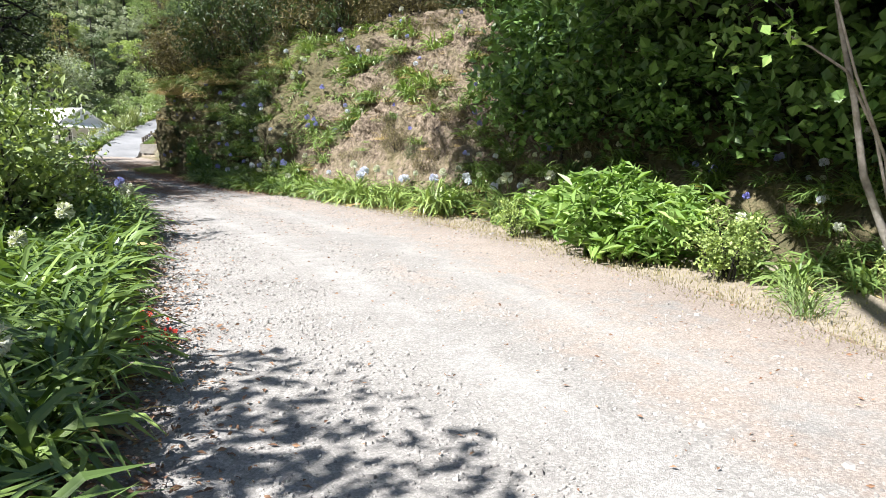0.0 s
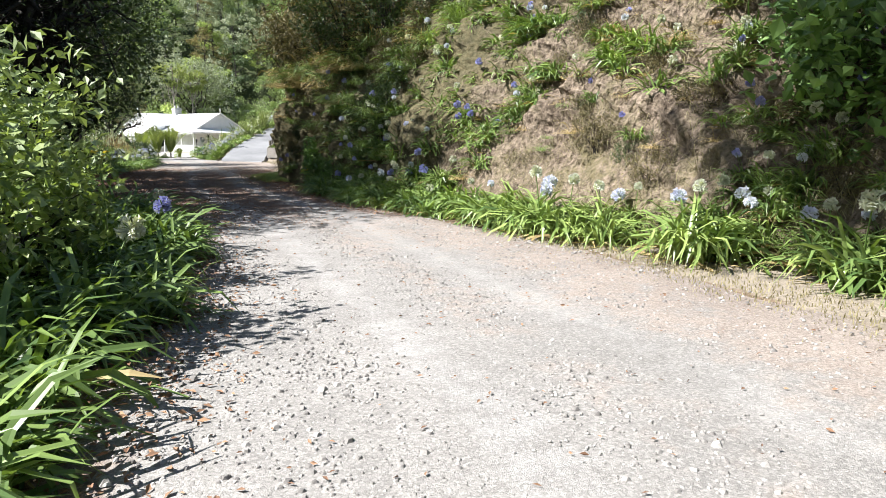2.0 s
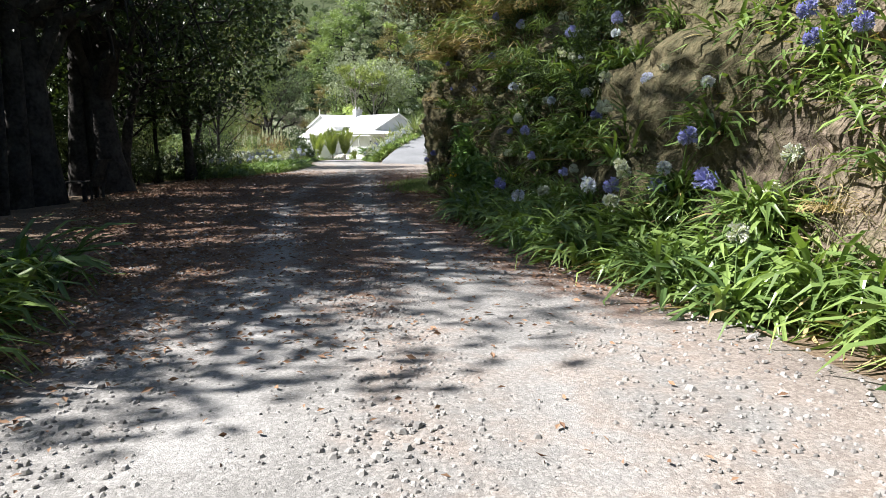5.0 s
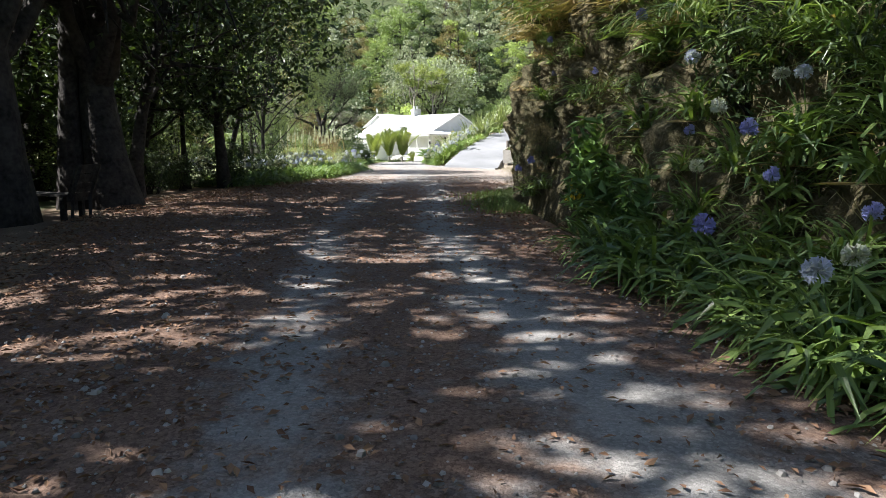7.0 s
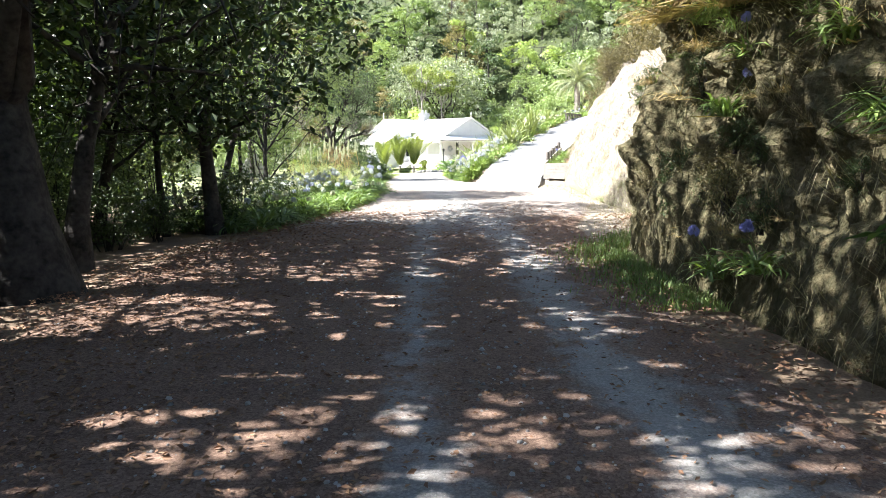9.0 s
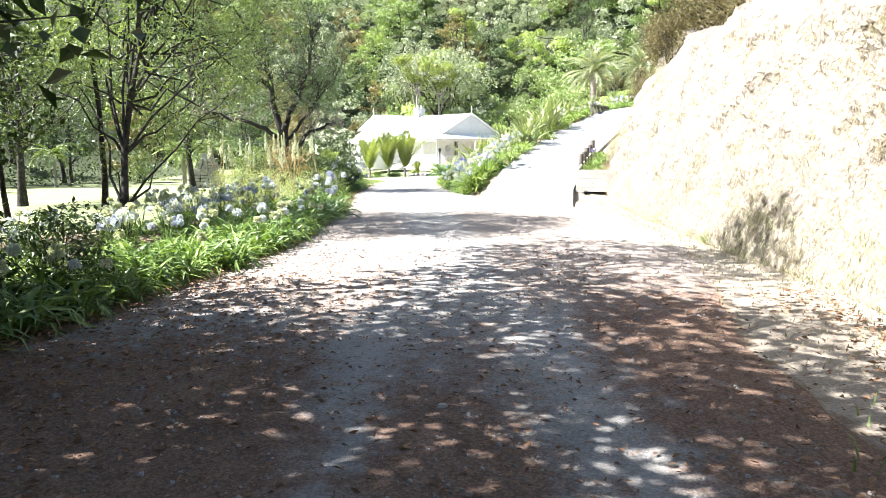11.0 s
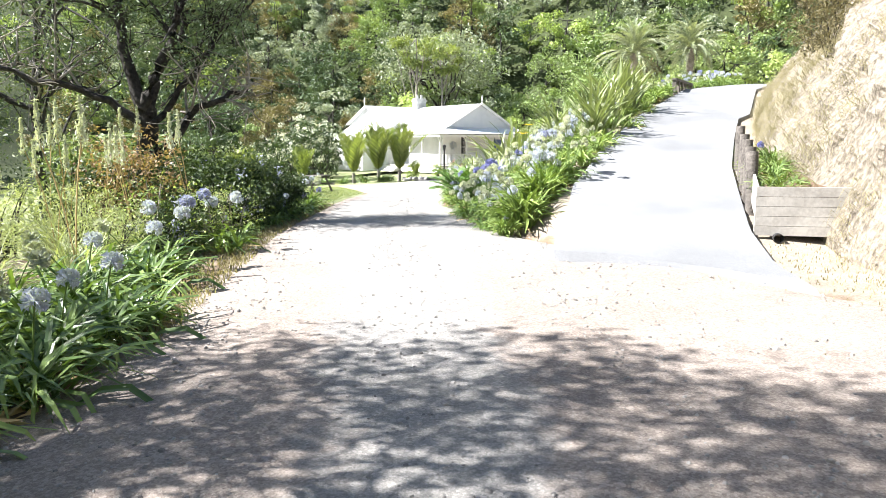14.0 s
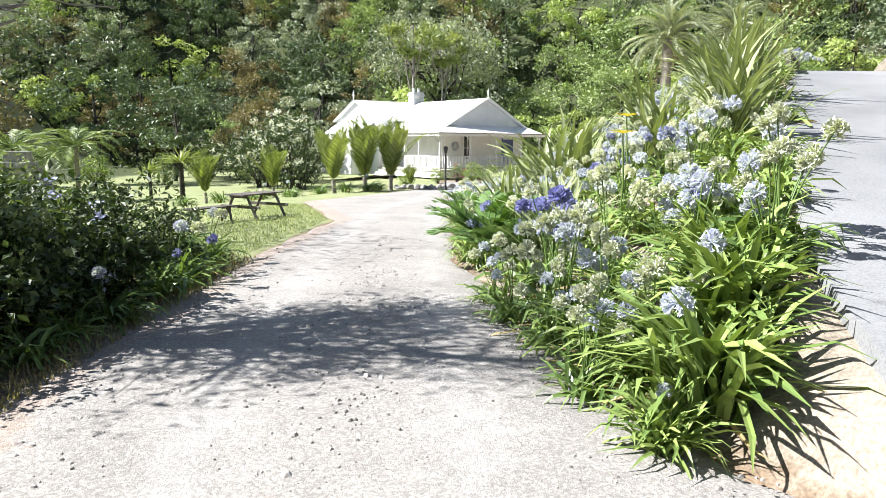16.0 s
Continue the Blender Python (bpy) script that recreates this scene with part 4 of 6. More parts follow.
GINGER = bush_kind(7, "ginger_plant", 0.85, 1.25, "leaf_ginger", 0.36, 34, 19, 0.26, "wild ginger clump with long bright green leaves", "plant", "ginger plants", droop=0.25, flat=0.35, twig="stalk")
GINGER_DARK = bush_kind(17, "ginger_plant", 0.75, 1.25, "leaf_broad", 0.36, 34, 18, 0.28, "ginger clump with long dark green leaves and yellow flower spikes", "plant", "ginger plants", droop=0.3, flat=0.4, twig="stalk", bloom="bloom_yellow")
BROADLEAF = bush_kind(8, "broadleaf_tree", 2.1, 3.6, "leaf_broad", 0.23, 64, 56, 0.72, "broad-leaved tree hanging over the bank", "tree", "trees over the bank")
SCRUB = bush_kind(9, "scrub_bush", 1.2, 2.4, "leaf_scrub", 0.16, 50, 40, 0.3, "wiry brown-green scrub on the bank top", "shrub", "scrub on the bank")
SCRUB_DARK = bush_kind(10, "scrub_bush", 1.2, 2.4, "leaf_dark", 0.16, 48, 40, 0.35, "wiry dark green scrub on the bank", "shrub", "scrub on the bank")

# behind the first border
for y in np.arange(2.0, 24.0, 1.15):
    put((BUSH_LIME, BUSH_MID, BUSH_LIME)[R.integers(3)], edge_l(y) - 2.7 + R.normal(0, 0.25) - (0.5 if y < 11 else 0), y, size=R.uniform(0.65, 0.9) * (1.15 if y < 9 else 1))
    put((BUSH_MID, BUSH_DARK, BUSH_LIME)[R.integers(3)], edge_l(y) - 4.6 + R.normal(0, 0.4), y + 0.5, size=R.uniform(0.9, 1.25))
for y in np.arange(22.5, 42, 1.6):
    put((BUSH_DARK, BUSH_MID)[R.integers(2)], edge_l(y) - 2.9 - R.uniform(0, 1.6) - (1.3 if y < 36 else 0), y, size=R.uniform(0.55, 0.95))
for y in (37.2, 38.4, 39.6, 40.8, 42.0):
    put(BUSH_DARK, edge_l(y) - 1.1 - R.uniform(0, 1.0), y, size=R.uniform(0.55, 0.85))
# garden between lane and lawn, second stretch
for x, y, s, k in ((-3.6, 55.8, 0.55, BUSH_BLUE), (-4.6, 57.0, 0.8, BUSH_RUST), (-5.0, 57.8, 0.9, BUSH_RUST), (-3.7, 59.8, 0.62, BUSH_MID),
                   (-3.6, 60.8, 0.85, BUSH_BLUE), (-4.4, 61.6, 0.8, BUSH_DARK), (-3.7, 62.4, 0.75, BUSH_DARK), (-4.7, 60.2, 0.8, BUSH_BLUE), (-5.6, 62.8, 0.7, BUSH_MID),
                   (-6.2, 58.4, 0.8, BUSH_MID), (-6.6, 61.2, 0.8, BUSH_MID), (-7.2, 63.6, 0.7, BUSH_LIME), (-3.5, 63.1, 0.55, BUSH_DARK),
                   (-7.6, 66.4, 0.6, BUSH_MID), (-6.4, 66.0, 0.55, BUSH_LIME)):
    put(k, x, y, size=s)
for x, y in ((-3.1, 63.6), (-3.3, 62.6), (-2.9, 61.9), (-3.0, 53.6), (-3.2, 54.6), (-3.6, 53.2), (-3.2, 52.7), (-3.5, 54.0), (-3.9, 55.2), (-4.2, 52.4), (-2.9, 56.2), (-3.8, 64.2)):
    put(AGA[R.choice([0, 3, 5, 4])], x, y, size=1.0)
put(AGA[2], -1.25, 15.8, size=1.1)
# tall leafy growth over the first border
for x, y, s in ((-2.7, 12.6, 1.1), (-2.5, 14.6, 1.15), (-2.9, 16.6, 1.2), (-2.7, 18.4, 1.1), (-3.4, 20.2, 1.2), (-3.9, 10.8, 1.1), (-3.0, 12.4, 1.25), (-2.25, 14.4, 0.95)):
    put((BUSH_LIME, BUSH_MID)[R.integers(2)], x, y, size=s)
# brown scrub hanging on the sunlit face, and over the driveway
for _ in range(44):
    y, t = R.uniform(13.0, 20.0), R.uniform(0.15, 0.95)
    x, _, z = bank_at(y, t)
    put((SCRUB, SCRUB, SCRUB_DARK)[R.integers(3)], x + 0.1, y, z - 0.25, R.uniform(0.16, 0.38))
for y, t, s in ((58.6, 0.85, 0.8), (59.8, 0.8, 0.9), (61, 0.75, 1.0), (62.2, 0.7, 1.0), (63.5, 0.7, 1.1), (65, 0.7, 1.2), (66.5, 0.7, 1.2), (60.5, 0.5, 0.6), (63, 0.45, 0.7)):
    x, _, z = bank_at(y, t)
    put(SCRUB, x, y, z - 0.4, s)
RED = bush_kind(11, "red_begonia", 0.2, 0.3, "leaf_mid", 0.06, 10, 16, 0.7, "small begonia with bright red flowers", "plant", "red begonias", bloom="bloom_red", twig="stalk")
for x, y in ((-1.75, 7.0), (-1.6, 6.2)):
    put(RED, x, y, size=0.7)
# right of the lane at the start
for x, y, s in ((5.0, 8.0, 1.0), (5.6, 8.9, 1.0), (5.5, 7.2, 0.9), (6.3, 8.2, 1.05), (5.9, 9.8, 0.85)):
    put(GINGER, x, y, size=s)
for x, y in ((5.9, 6.0), (6.5, 5.3), (6.6, 6.8), (6.2, 4.6), (7.0, 4.2), (6.9, 10.2), (6.3, 10.8), (7.2, 3.3), (5.7, 5.2)):
    put(AGA[R.choice([0, 5, 1])], x, y, size=R.uniform(0.75, 1.0))
for x, y, s in ((5.3, 5.9, 0.5), (6.0, 3.9, 0.45), (5.2, 10.3, 0.4)):
    put(BUSH_LIME, x, y, size=s)
for y in np.arange(27.4, 29.3, 0.55):
    put(GINGER_DARK, foot(y) + 0.1 + R.normal(0, 0.12), y, 0.0, R.uniform(0.6, 0.85))
    if R.uniform() < 0.35:
        put(GINGER_DARK, foot(y) + 0.2, y + 0.3, 0.5, R.uniform(0.7, 0.95))
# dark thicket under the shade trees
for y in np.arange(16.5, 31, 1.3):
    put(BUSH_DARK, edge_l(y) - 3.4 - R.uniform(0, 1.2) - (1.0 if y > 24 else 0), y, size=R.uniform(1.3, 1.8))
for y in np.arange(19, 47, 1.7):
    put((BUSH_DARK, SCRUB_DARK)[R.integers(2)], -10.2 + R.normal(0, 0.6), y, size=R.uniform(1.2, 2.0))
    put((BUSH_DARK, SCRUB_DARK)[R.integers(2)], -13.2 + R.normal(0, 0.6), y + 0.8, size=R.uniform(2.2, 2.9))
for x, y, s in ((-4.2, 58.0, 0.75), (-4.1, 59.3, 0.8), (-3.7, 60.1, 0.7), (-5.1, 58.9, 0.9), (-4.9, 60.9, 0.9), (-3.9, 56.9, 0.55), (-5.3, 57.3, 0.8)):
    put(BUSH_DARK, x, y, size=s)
for y in np.arange(56.5, 63.0, 0.55):
    put(AGA[R.choice([0, 5, 3, 2])], -3.25 + R.normal(0, 0.12) + (0.2 if y > 60 else 0), y, size=R.uniform(0.5, 0.75))
TWIGGY = bush_kind(13, "twiggy_shrub", 0.8, 1.35, "leaf_lime", 0.07, 42, 12, 0.5, "open shrub of thin pale stems with few leaves", "shrub", "twiggy shrubs", twig="pale_bark")
for x, y, s in ((-3.7, 55.7, 0.85), (-4.1, 56.5, 0.95), (-3.4, 56.9, 0.75), (-3.4, 58.0, 0.7)):
    put(TWIGGY, x, y, size=s)
for x, y, s in ((-3.55, 58.7, 0.72), (-3.5, 59.7, 0.75), (-3.3, 60.9, 0.7)):
    put(BUSH_BLUE, x, y, size=s)
BUSH_PALE = bush_kind(12, "pale_shrub", 0.9, 1.5, "pale_blade", 0.09, 36, 48, 0.3, "pale grey-green feathery shrub beside the lane", "shrub", "pale shrubs")
for x, y, s in ((-3.9, 54.8, 0.6), (-4.9, 56.0, 0.75), (-3.7, 57.2, 0.6), (-5.5, 54.4, 0.75), (-4.5, 53.2, 0.6), (-6.4, 56.6, 0.85), (-5.6, 58.2, 0.8)):
    put(BUSH_PALE, x, y, size=s)
for y in np.arange(-1, 13.6, 1.9):
    x, _, z = bank_at(y, 0.34)
    put(BROADLEAF, x + 0.2 + R.normal(0, 0.2), y, z - 0.6, R.uniform(0.85, 1.05))
    x, _, z = bank_at(y, 0.75)
    put(BROADLEAF, x + 0.4, y + 0.8, z - 0.4, R.uniform(1.0, 1.25))
for y, t, s in ((14.8, 0.72, 0.62), (13.9, 0.45, 0.5), (14.6, 0.95, 0.8), (15.4, 0.9, 0.6), (16.4, 1.0, 0.6)):
    x, _, z = bank_at(y, t)
    put(BROADLEAF, x, y, z - 0.4, s)
# scrub on the top and over the shaded face
for y in np.arange(15, 36.4, 0.9):
    x, _, z = bank_at(y, 1.0)
    put((SCRUB, SCRUB_DARK)[R.integers(2)], x + 0.3 + R.normal(0, 0.3), y, z - 0.5, R.uniform(0.9, 1.4))
    put(SCRUB, x + 2.2, y + 0.4, z - 0.3, R.uniform(1.1, 1.7))
for _ in range(26):
    y, t = R.uniform(24.5, 31.2), R.uniform(0.25, 0.95)
    x, _, z = bank_at(y, t)
    put((SCRUB, SCRUB_DARK, SCRUB_DARK)[R.integers(3)], x + 0.15, y, z - 0.4, R.uniform(0.35, 0.65))
for y in np.arange(37.5, 74, 1.5):
    x, _, z = bank_at(y, 1.0)
    put(SCRUB, x + 1.4 + R.normal(0, 0.3), y, z - 0.2, R.uniform(0.8, 1.3))
for y, s in ((60, 1.3), (62.5, 1.5), (65, 1.6), (67.5, 1.6), (70, 1.5)):
    x, _, z = bank_at(y, 1.0)
    put(SCRUB, x + 1.0, y, z - 0.9, s)


def tuft_kind(k, name, n, length, width, rise, droop, leaf, label, category="grass", group="", plumes=0, spread=0.08):
    rng = np.random.default_rng(400 + k)
    t = root(name, label, category, group, at=pose(0, -215, -60))
    if name == "flax":
        for _ in range(n):
            link("blade", *straps(1, length, width, rise, droop, rng, spread, 6), leaf, t)
    else:
        link("foliage", *straps(n, length, width, rise, droop, rng, spread, 6), leaf, t)
    for _ in range(plumes):
        az, h = rng.uniform(0, 6.28), rng.uniform(1.5, 2.1)
        s = np.linspace(0, 1, 5)
        p = np.stack([0.3 * np.cos(az) * s ** 2, 0.3 * np.sin(az) * s ** 2, h * s], -1)
        st = link("plume_stalk", *tube(p, np.full(5, 0.008), 4), "dry_leaf", t)
        u = rng.uniform(0, 1, 130)
        c = p[-1] + np.stack([rng.normal(0, 0.03, 130) * (1.1 - u), rng.normal(0, 0.03, 130) * (1.1 - u), 0.55 * u - 0.1], -1)
        link("plume", *leaf_cloud(c, 0.09, rng, 0.3, 0.5, -0.9), "bloom_spent", st)
    return t


FLAX = tuft_kind(0, "flax", 64, 1.75, 0.075, 1.2, 0.75, "flax", "flax bush with long stiff grey-green blades", "plant", "flax bushes", spread=0.16)
TUFT = tuft_kind(1, "grass_tuft", 60, 0.5, 0.014, 1.15, 1.3, "grass_blade", "small tuft of green grass", "grass", "grass tufts")
HANG = tuft_kind(2, "hanging_grass", 90, 1.15, 0.014, 0.7, 3.0, "dry_leaf", "long dry grass hanging down the bank", "grass", "hanging grass")
HANG_G = tuft_kind(3, "hanging_grass", 80, 1.0, 0.016, 0.9, 2.6, "grass_blade", "long green grass hanging over the bank", "grass", "hanging grass")
PAMPAS = tuft_kind(4, "pampas_grass", 90, 1.1, 0.016, 1.15, 1.2, "pale_blade", "pale pampas grass with feathery upright plumes", "grass", "pampas grasses", plumes=2)
for x, y, z, s in ((4.1, 63.6, None, 1.0), (3.4, 64.6, None, 0.9), (1.5, 62.2, None, 0.75), (1.2, 64.8, None, 0.8), (5.0, 66.0, None, 0.9), (7.4, 72.6, None, 0.9), (2.3, 66.2, None, 1.1), (5.6, 67.2, None, 1.15), (1.9, 68.5, None, 0.9), (3.0, 70, None, 0.9)):
    put(FLAX, x, y, z, s)
for x, y, s in ((5.3, 49.4, 0.95), (5.0, 46.2, 0.6), (5.8, 52.3, 0.6), (4.9, 4.6, 1.3), (4.4, 4.2, 1.1), (-3.0, 57.8, 0.5), (-2.7, 52.6, 0.8), (6.2, 58.9, 1.2), (6.4, 59.8, 1.2), (6.7, 60.7, 1.2)):
    put(TUFT, x, y, size=s)
for x, y in ((-4.9, 51.9), (-5.5, 52.6), (-3.7, 57.0), (-5.0, 58.4), (-4.6, 54.8), (-5.3, 56.4), (-4.2, 52.8), (-5.2, 53.8), (-6.0, 57.2), (-3.9, 53.9), (-4.0, 55.6), (-4.6, 56.2), (-5.8, 54.6), (-6.6, 55.8)):
    put(PAMPAS, x, y, size=R.uniform(0.75, 1.05))
for y in np.arange(27.5, 37.0, 0.42):
    x, _, z = bank_at(y, R.uniform(0.8, 0.98))
    put((HANG, HANG_G, HANG)[R.integers(3)], x - 0.15, y, z + 0.05, R.uniform(0.75, 1.2))
for _ in range(34):
    y, t = R.uniform(23.5, 31.5), R.uniform(0.35, 0.95)
    x, _, z = bank_at(y, t)
    put((HANG_G, HANG_G, HANG)[R.integers(3)], x - 0.2, y, z, R.uniform(0.7, 1.2))
for _ in range(30):
    y, t = R.uniform(30.0, 37.0), R.uniform(0.55, 0.98)
    x, _, z = bank_at(y, t)
    put((HANG, TUFT, HANG_G, HANG)[R.integers(4)], x - 0.15, y, z, R.uniform(0.4, 0.8))
for _ in range(55):
    y, t = R.uniform(12.6, 20.6), R.uniform(0.06, 0.98)
    x, _, z = bank_at(y, t)
    put((HANG, TUFT, HANG, HANG_G)[R.integers(4)], x - 0.12, y, z, R.uniform(0.22, 0.55))
for y, t, s in ((31.2, 0.8, 1.5), (32.4, 0.86, 1.7), (33.6, 0.84, 1.5), (34.8, 0.88, 1.4), (30.0, 0.72, 1.5), (28.8, 0.8, 1.6)):
    x, _, z = bank_at(y, t)
    put(HANG_G, x - 0.25, y, z + 0.1, s)
    put(HANG, x - 0.2, y + 0.2, z - 0.1, s)
for _ in range(46):
    y, t = R.uniform(28.5, 36.5), R.uniform(0.04, 0.6)
    x, _, z = bank_at(y, t)
    put((SCRUB, TUFT, SCRUB_DARK, HANG)[R.integers(4)], x - 0.02, y, z - 0.1, R.uniform(0.14, 0.32))
for y, t in ((30.6, 0.45), (31.4, 0.62), (33.0, 0.66), (29.6, 0.7), (28.4, 0.5)):
    x, _, z = bank_at(y, t)
    put(AGA[2], x - 0.2, y, z - 0.1, R.uniform(0.6, 0.8))
for y, t in ((16.3, 0.72), (16.9, 0.6), (17.6, 0.75), (15.2, 0.5), (14.4, 0.8), (17.2, 0.42), (16.0, 0.4), (18.4, 0.5), (15.5, 0.9), (18.8, 0.85)):
    x, _, z = bank_at(y, t)
    put(HANG, x - 0.1, y, z, R.uniform(0.35, 0.6))


# ---- trees ----
def tree_kind(k, name, height, radius, leaf, leaf_size, clumps=60, per=45, trunk_r=0.18, label="", group="", squash=0.38, ratio=0.5, centre=0.6, bark="bark", lean=(0, 0), sparse=1.0, fork=2, arms=22):
    rng = np.random.default_rng(500 + k)
    t = root(name, label, "tree", group, at=pose(0, -220, -80))
    pts, cs = puffs(clumps, (radius, radius, height * squash), per, radius * 0.3 * sparse, rng, 0.6)
    lift = np.array([lean[0], lean[1], height * centre])
    s = np.linspace(0, 1, 7)
    top = height * (centre + 0.08)
    trunk = np.stack([lean[0] * s ** 1.3 + 0.12 * np.sin(s * 5 + k) * height / 8, lean[1] * s ** 1.3 + 0.1 * np.cos(s * 4 + k) * height / 8, -0.3 + (top + 0.3) * s], -1)
    flare = 1 + 0.6 * np.exp(-s * 9)
    limbs = [tube(trunk, trunk_r * flare * (1 - 0.7 * s), 9)]
    for c in cs[:: max(1, clumps // arms)]:
        b = trunk[rng.integers(fork, 7)]
        e = c + lift
        u = np.linspace(0, 1, 6)[:, None]
        w = b + (e - b) * u + rng.normal(0, 0.05 * radius, (6, 3)) * np.sin(u * np.pi)
        limbs.append(tube(w, trunk_r * 0.4 * (1 - 0.88 * u[:, 0]), 6))
        for _ in range(2 if arms > 12 else 0):
            e2 = w[3] + rng.normal(0, radius * 0.28, 3)
            limbs.append(tube(w[3] + (e2 - w[3]) * u, trunk_r * 0.13 * (1 - 0.8 * u[:, 0]), 4))
    link("trunk", *joined(limbs), bark, t, smooth=True)
    link("crown", *leaf_cloud(pts + lift, leaf_size, rng, ratio), leaf, t)
    return t


G = "forest trees on the hillside"
HILL = [tree_kind(0, "tree", 9, 3.3, "crown_mid", 0.42, 24, 84, label="green native forest tree with a rounded crown", group=G, arms=8),
        tree_kind(1, "tree", 11, 3.1, "crown_dark", 0.42, 24, 84, label="tall dark green forest tree on the slope", group=G, arms=8),
        tree_kind(2, "tree", 8, 3.3, "crown_lime", 0.44, 24, 80, label="bright yellow-green forest tree on the slope", group=G, arms=8),
        tree_kind(3, "tree", 9, 3.1, "crown_grey", 0.36, 26, 90, label="grey-green forest tree on the slope", group=G, arms=8),
        tree_kind(4, "tree", 7, 2.6, "crown_olive", 0.3, 30, 84, label="olive brown manuka tree on the slope", group=G, arms=8, squash=0.45),
        tree_kind(5, "conifer", 14, 2.4, "crown_dark", 0.42, 60, 46, label="tall dark conifer on the hill slope", group=G, arms=8, squash=0.46, centre=0.52, ratio=0.25)]
for i, yy in enumerate(np.arange(121, 161, 4.6)):
    for xx in np.arange(-58, 74, 5.2):
        x, y = xx + R.normal(0, 1.2) + (i % 2) * 2.5, yy + R.normal(0, 1.1) - 0.35 * xx
        if y < 117 and -14 < x < 14 or y > 200:
            continue
        z = float(ground_z(x, y))
        k = R.choice(6, p=(0.27, 0.09, 0.25, 0.17, 0.18, 0.04) if x > -6 else (0.12, 0.3, 0.07, 0.09, 0.36, 0.06)) if i < 8 else R.choice(6, p=(0.22, 0.3, 0.1, 0.08, 0.1, 0.2))
        (put if i < 3 and -40 < x < 40 else lambda *a, **b: bed("forest", *a, **b))(HILL[k], x, y, z - 0.6, R.uniform(0.75, 1.2))
# trees round the garden
for x, y, k, s in ((-20, 108, 1, 0.9), (-16, 112, 4, 0.8), (-24, 104, 1, 1.0), (-28, 98, 4, 1.0), (-31, 92, 1, 1.0), (-34, 86, 1, 1.1), (-30, 80, 1, 1.0), (-27, 86, 1, 0.8),
                   (-36, 76, 1, 1.1), (-33, 69, 1, 1.1), (-29, 62, 3, 1.0), (-36, 60, 1, 1.2), (-26, 54, 0, 1.0), (-32, 48, 1, 1.2), (-22, 47, 3, 0.9), (-25, 40, 1, 1.1), (-20, 34, 0, 1.0),
                   (-16, 28, 1, 1.0), (-18, 20, 0, 1.1), (-15, 13, 1, 1.0), (-13, 5, 0, 1.0), (-40, 100, 0, 1.2), (-42, 90, 3, 1.2), (-44, 78, 4, 1.3), (-42, 66, 1, 1.3),
                   (-12, 115, 4, 0.6), (-22, 114, 1, 0.9), (12, 116, 2, 0.7), (16, 113, 0, 0.8), (10, 119, 2, 0.8), (20, 108, 2, 0.6), (14, 108, 2, 0.45), (24, 104, 0, 0.8), (30, 98, 1, 0.9),
                   (34, 92, 4, 0.9), (27, 99, 2, 0.6), (38, 86, 1, 1.0), (32, 84, 0, 0.9), (42, 96, 3, 1.1)):
    put(HILL[k], x, y, float(ground_z(x, y)) - 0.4, s)
GREY = tree_kind(8, "spreading_tree", 11, 5.4, "leaf_grey", 0.34, 120, 60, 0.3, "wide grey-green tree with bare trunks behind the cottage", "", 0.26, 0.4, 0.74)
put(GREY, 0.4, 128, float(ground_z(0.4, 128)) - 0.5, 1.35)
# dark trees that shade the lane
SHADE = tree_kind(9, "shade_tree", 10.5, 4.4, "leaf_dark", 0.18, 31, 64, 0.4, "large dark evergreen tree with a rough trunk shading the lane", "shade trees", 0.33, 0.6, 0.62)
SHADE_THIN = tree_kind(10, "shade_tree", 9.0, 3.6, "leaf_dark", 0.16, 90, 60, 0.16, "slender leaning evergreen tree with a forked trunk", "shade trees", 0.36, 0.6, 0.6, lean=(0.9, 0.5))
# LOFTY and MIDDLE crowns stay out of view, added to shade the cut bank
LOFTY = tree_kind(15, "lofty_tree", 16.0, 3.6, "leaf_dark", 0.24, 58, 52, 0.22, "lofty dark tree added to shade the bank, crown unseen", "lofty trees", 0.17, 0.6, 0.82, fork=4)
MIDDLE = tree_kind(19, "lofty_tree", 12.4, 3.6, "leaf_dark", 0.24, 46, 52, 0.2, "tall dark tree added to shade the lower rock, crown unseen", "lofty trees", 0.17, 0.6, 0.82, fork=4)
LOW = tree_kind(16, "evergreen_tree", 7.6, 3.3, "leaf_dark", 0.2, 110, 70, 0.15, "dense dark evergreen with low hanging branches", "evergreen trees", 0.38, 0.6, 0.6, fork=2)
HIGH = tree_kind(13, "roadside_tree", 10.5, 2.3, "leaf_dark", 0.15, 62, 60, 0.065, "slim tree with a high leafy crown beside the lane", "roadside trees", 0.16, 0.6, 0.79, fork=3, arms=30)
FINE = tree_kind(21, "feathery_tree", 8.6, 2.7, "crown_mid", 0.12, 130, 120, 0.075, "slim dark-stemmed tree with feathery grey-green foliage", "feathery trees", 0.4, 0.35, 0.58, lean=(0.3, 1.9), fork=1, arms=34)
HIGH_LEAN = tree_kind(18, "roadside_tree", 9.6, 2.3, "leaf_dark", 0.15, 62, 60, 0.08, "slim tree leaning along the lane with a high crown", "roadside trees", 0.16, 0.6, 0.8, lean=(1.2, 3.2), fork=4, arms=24)
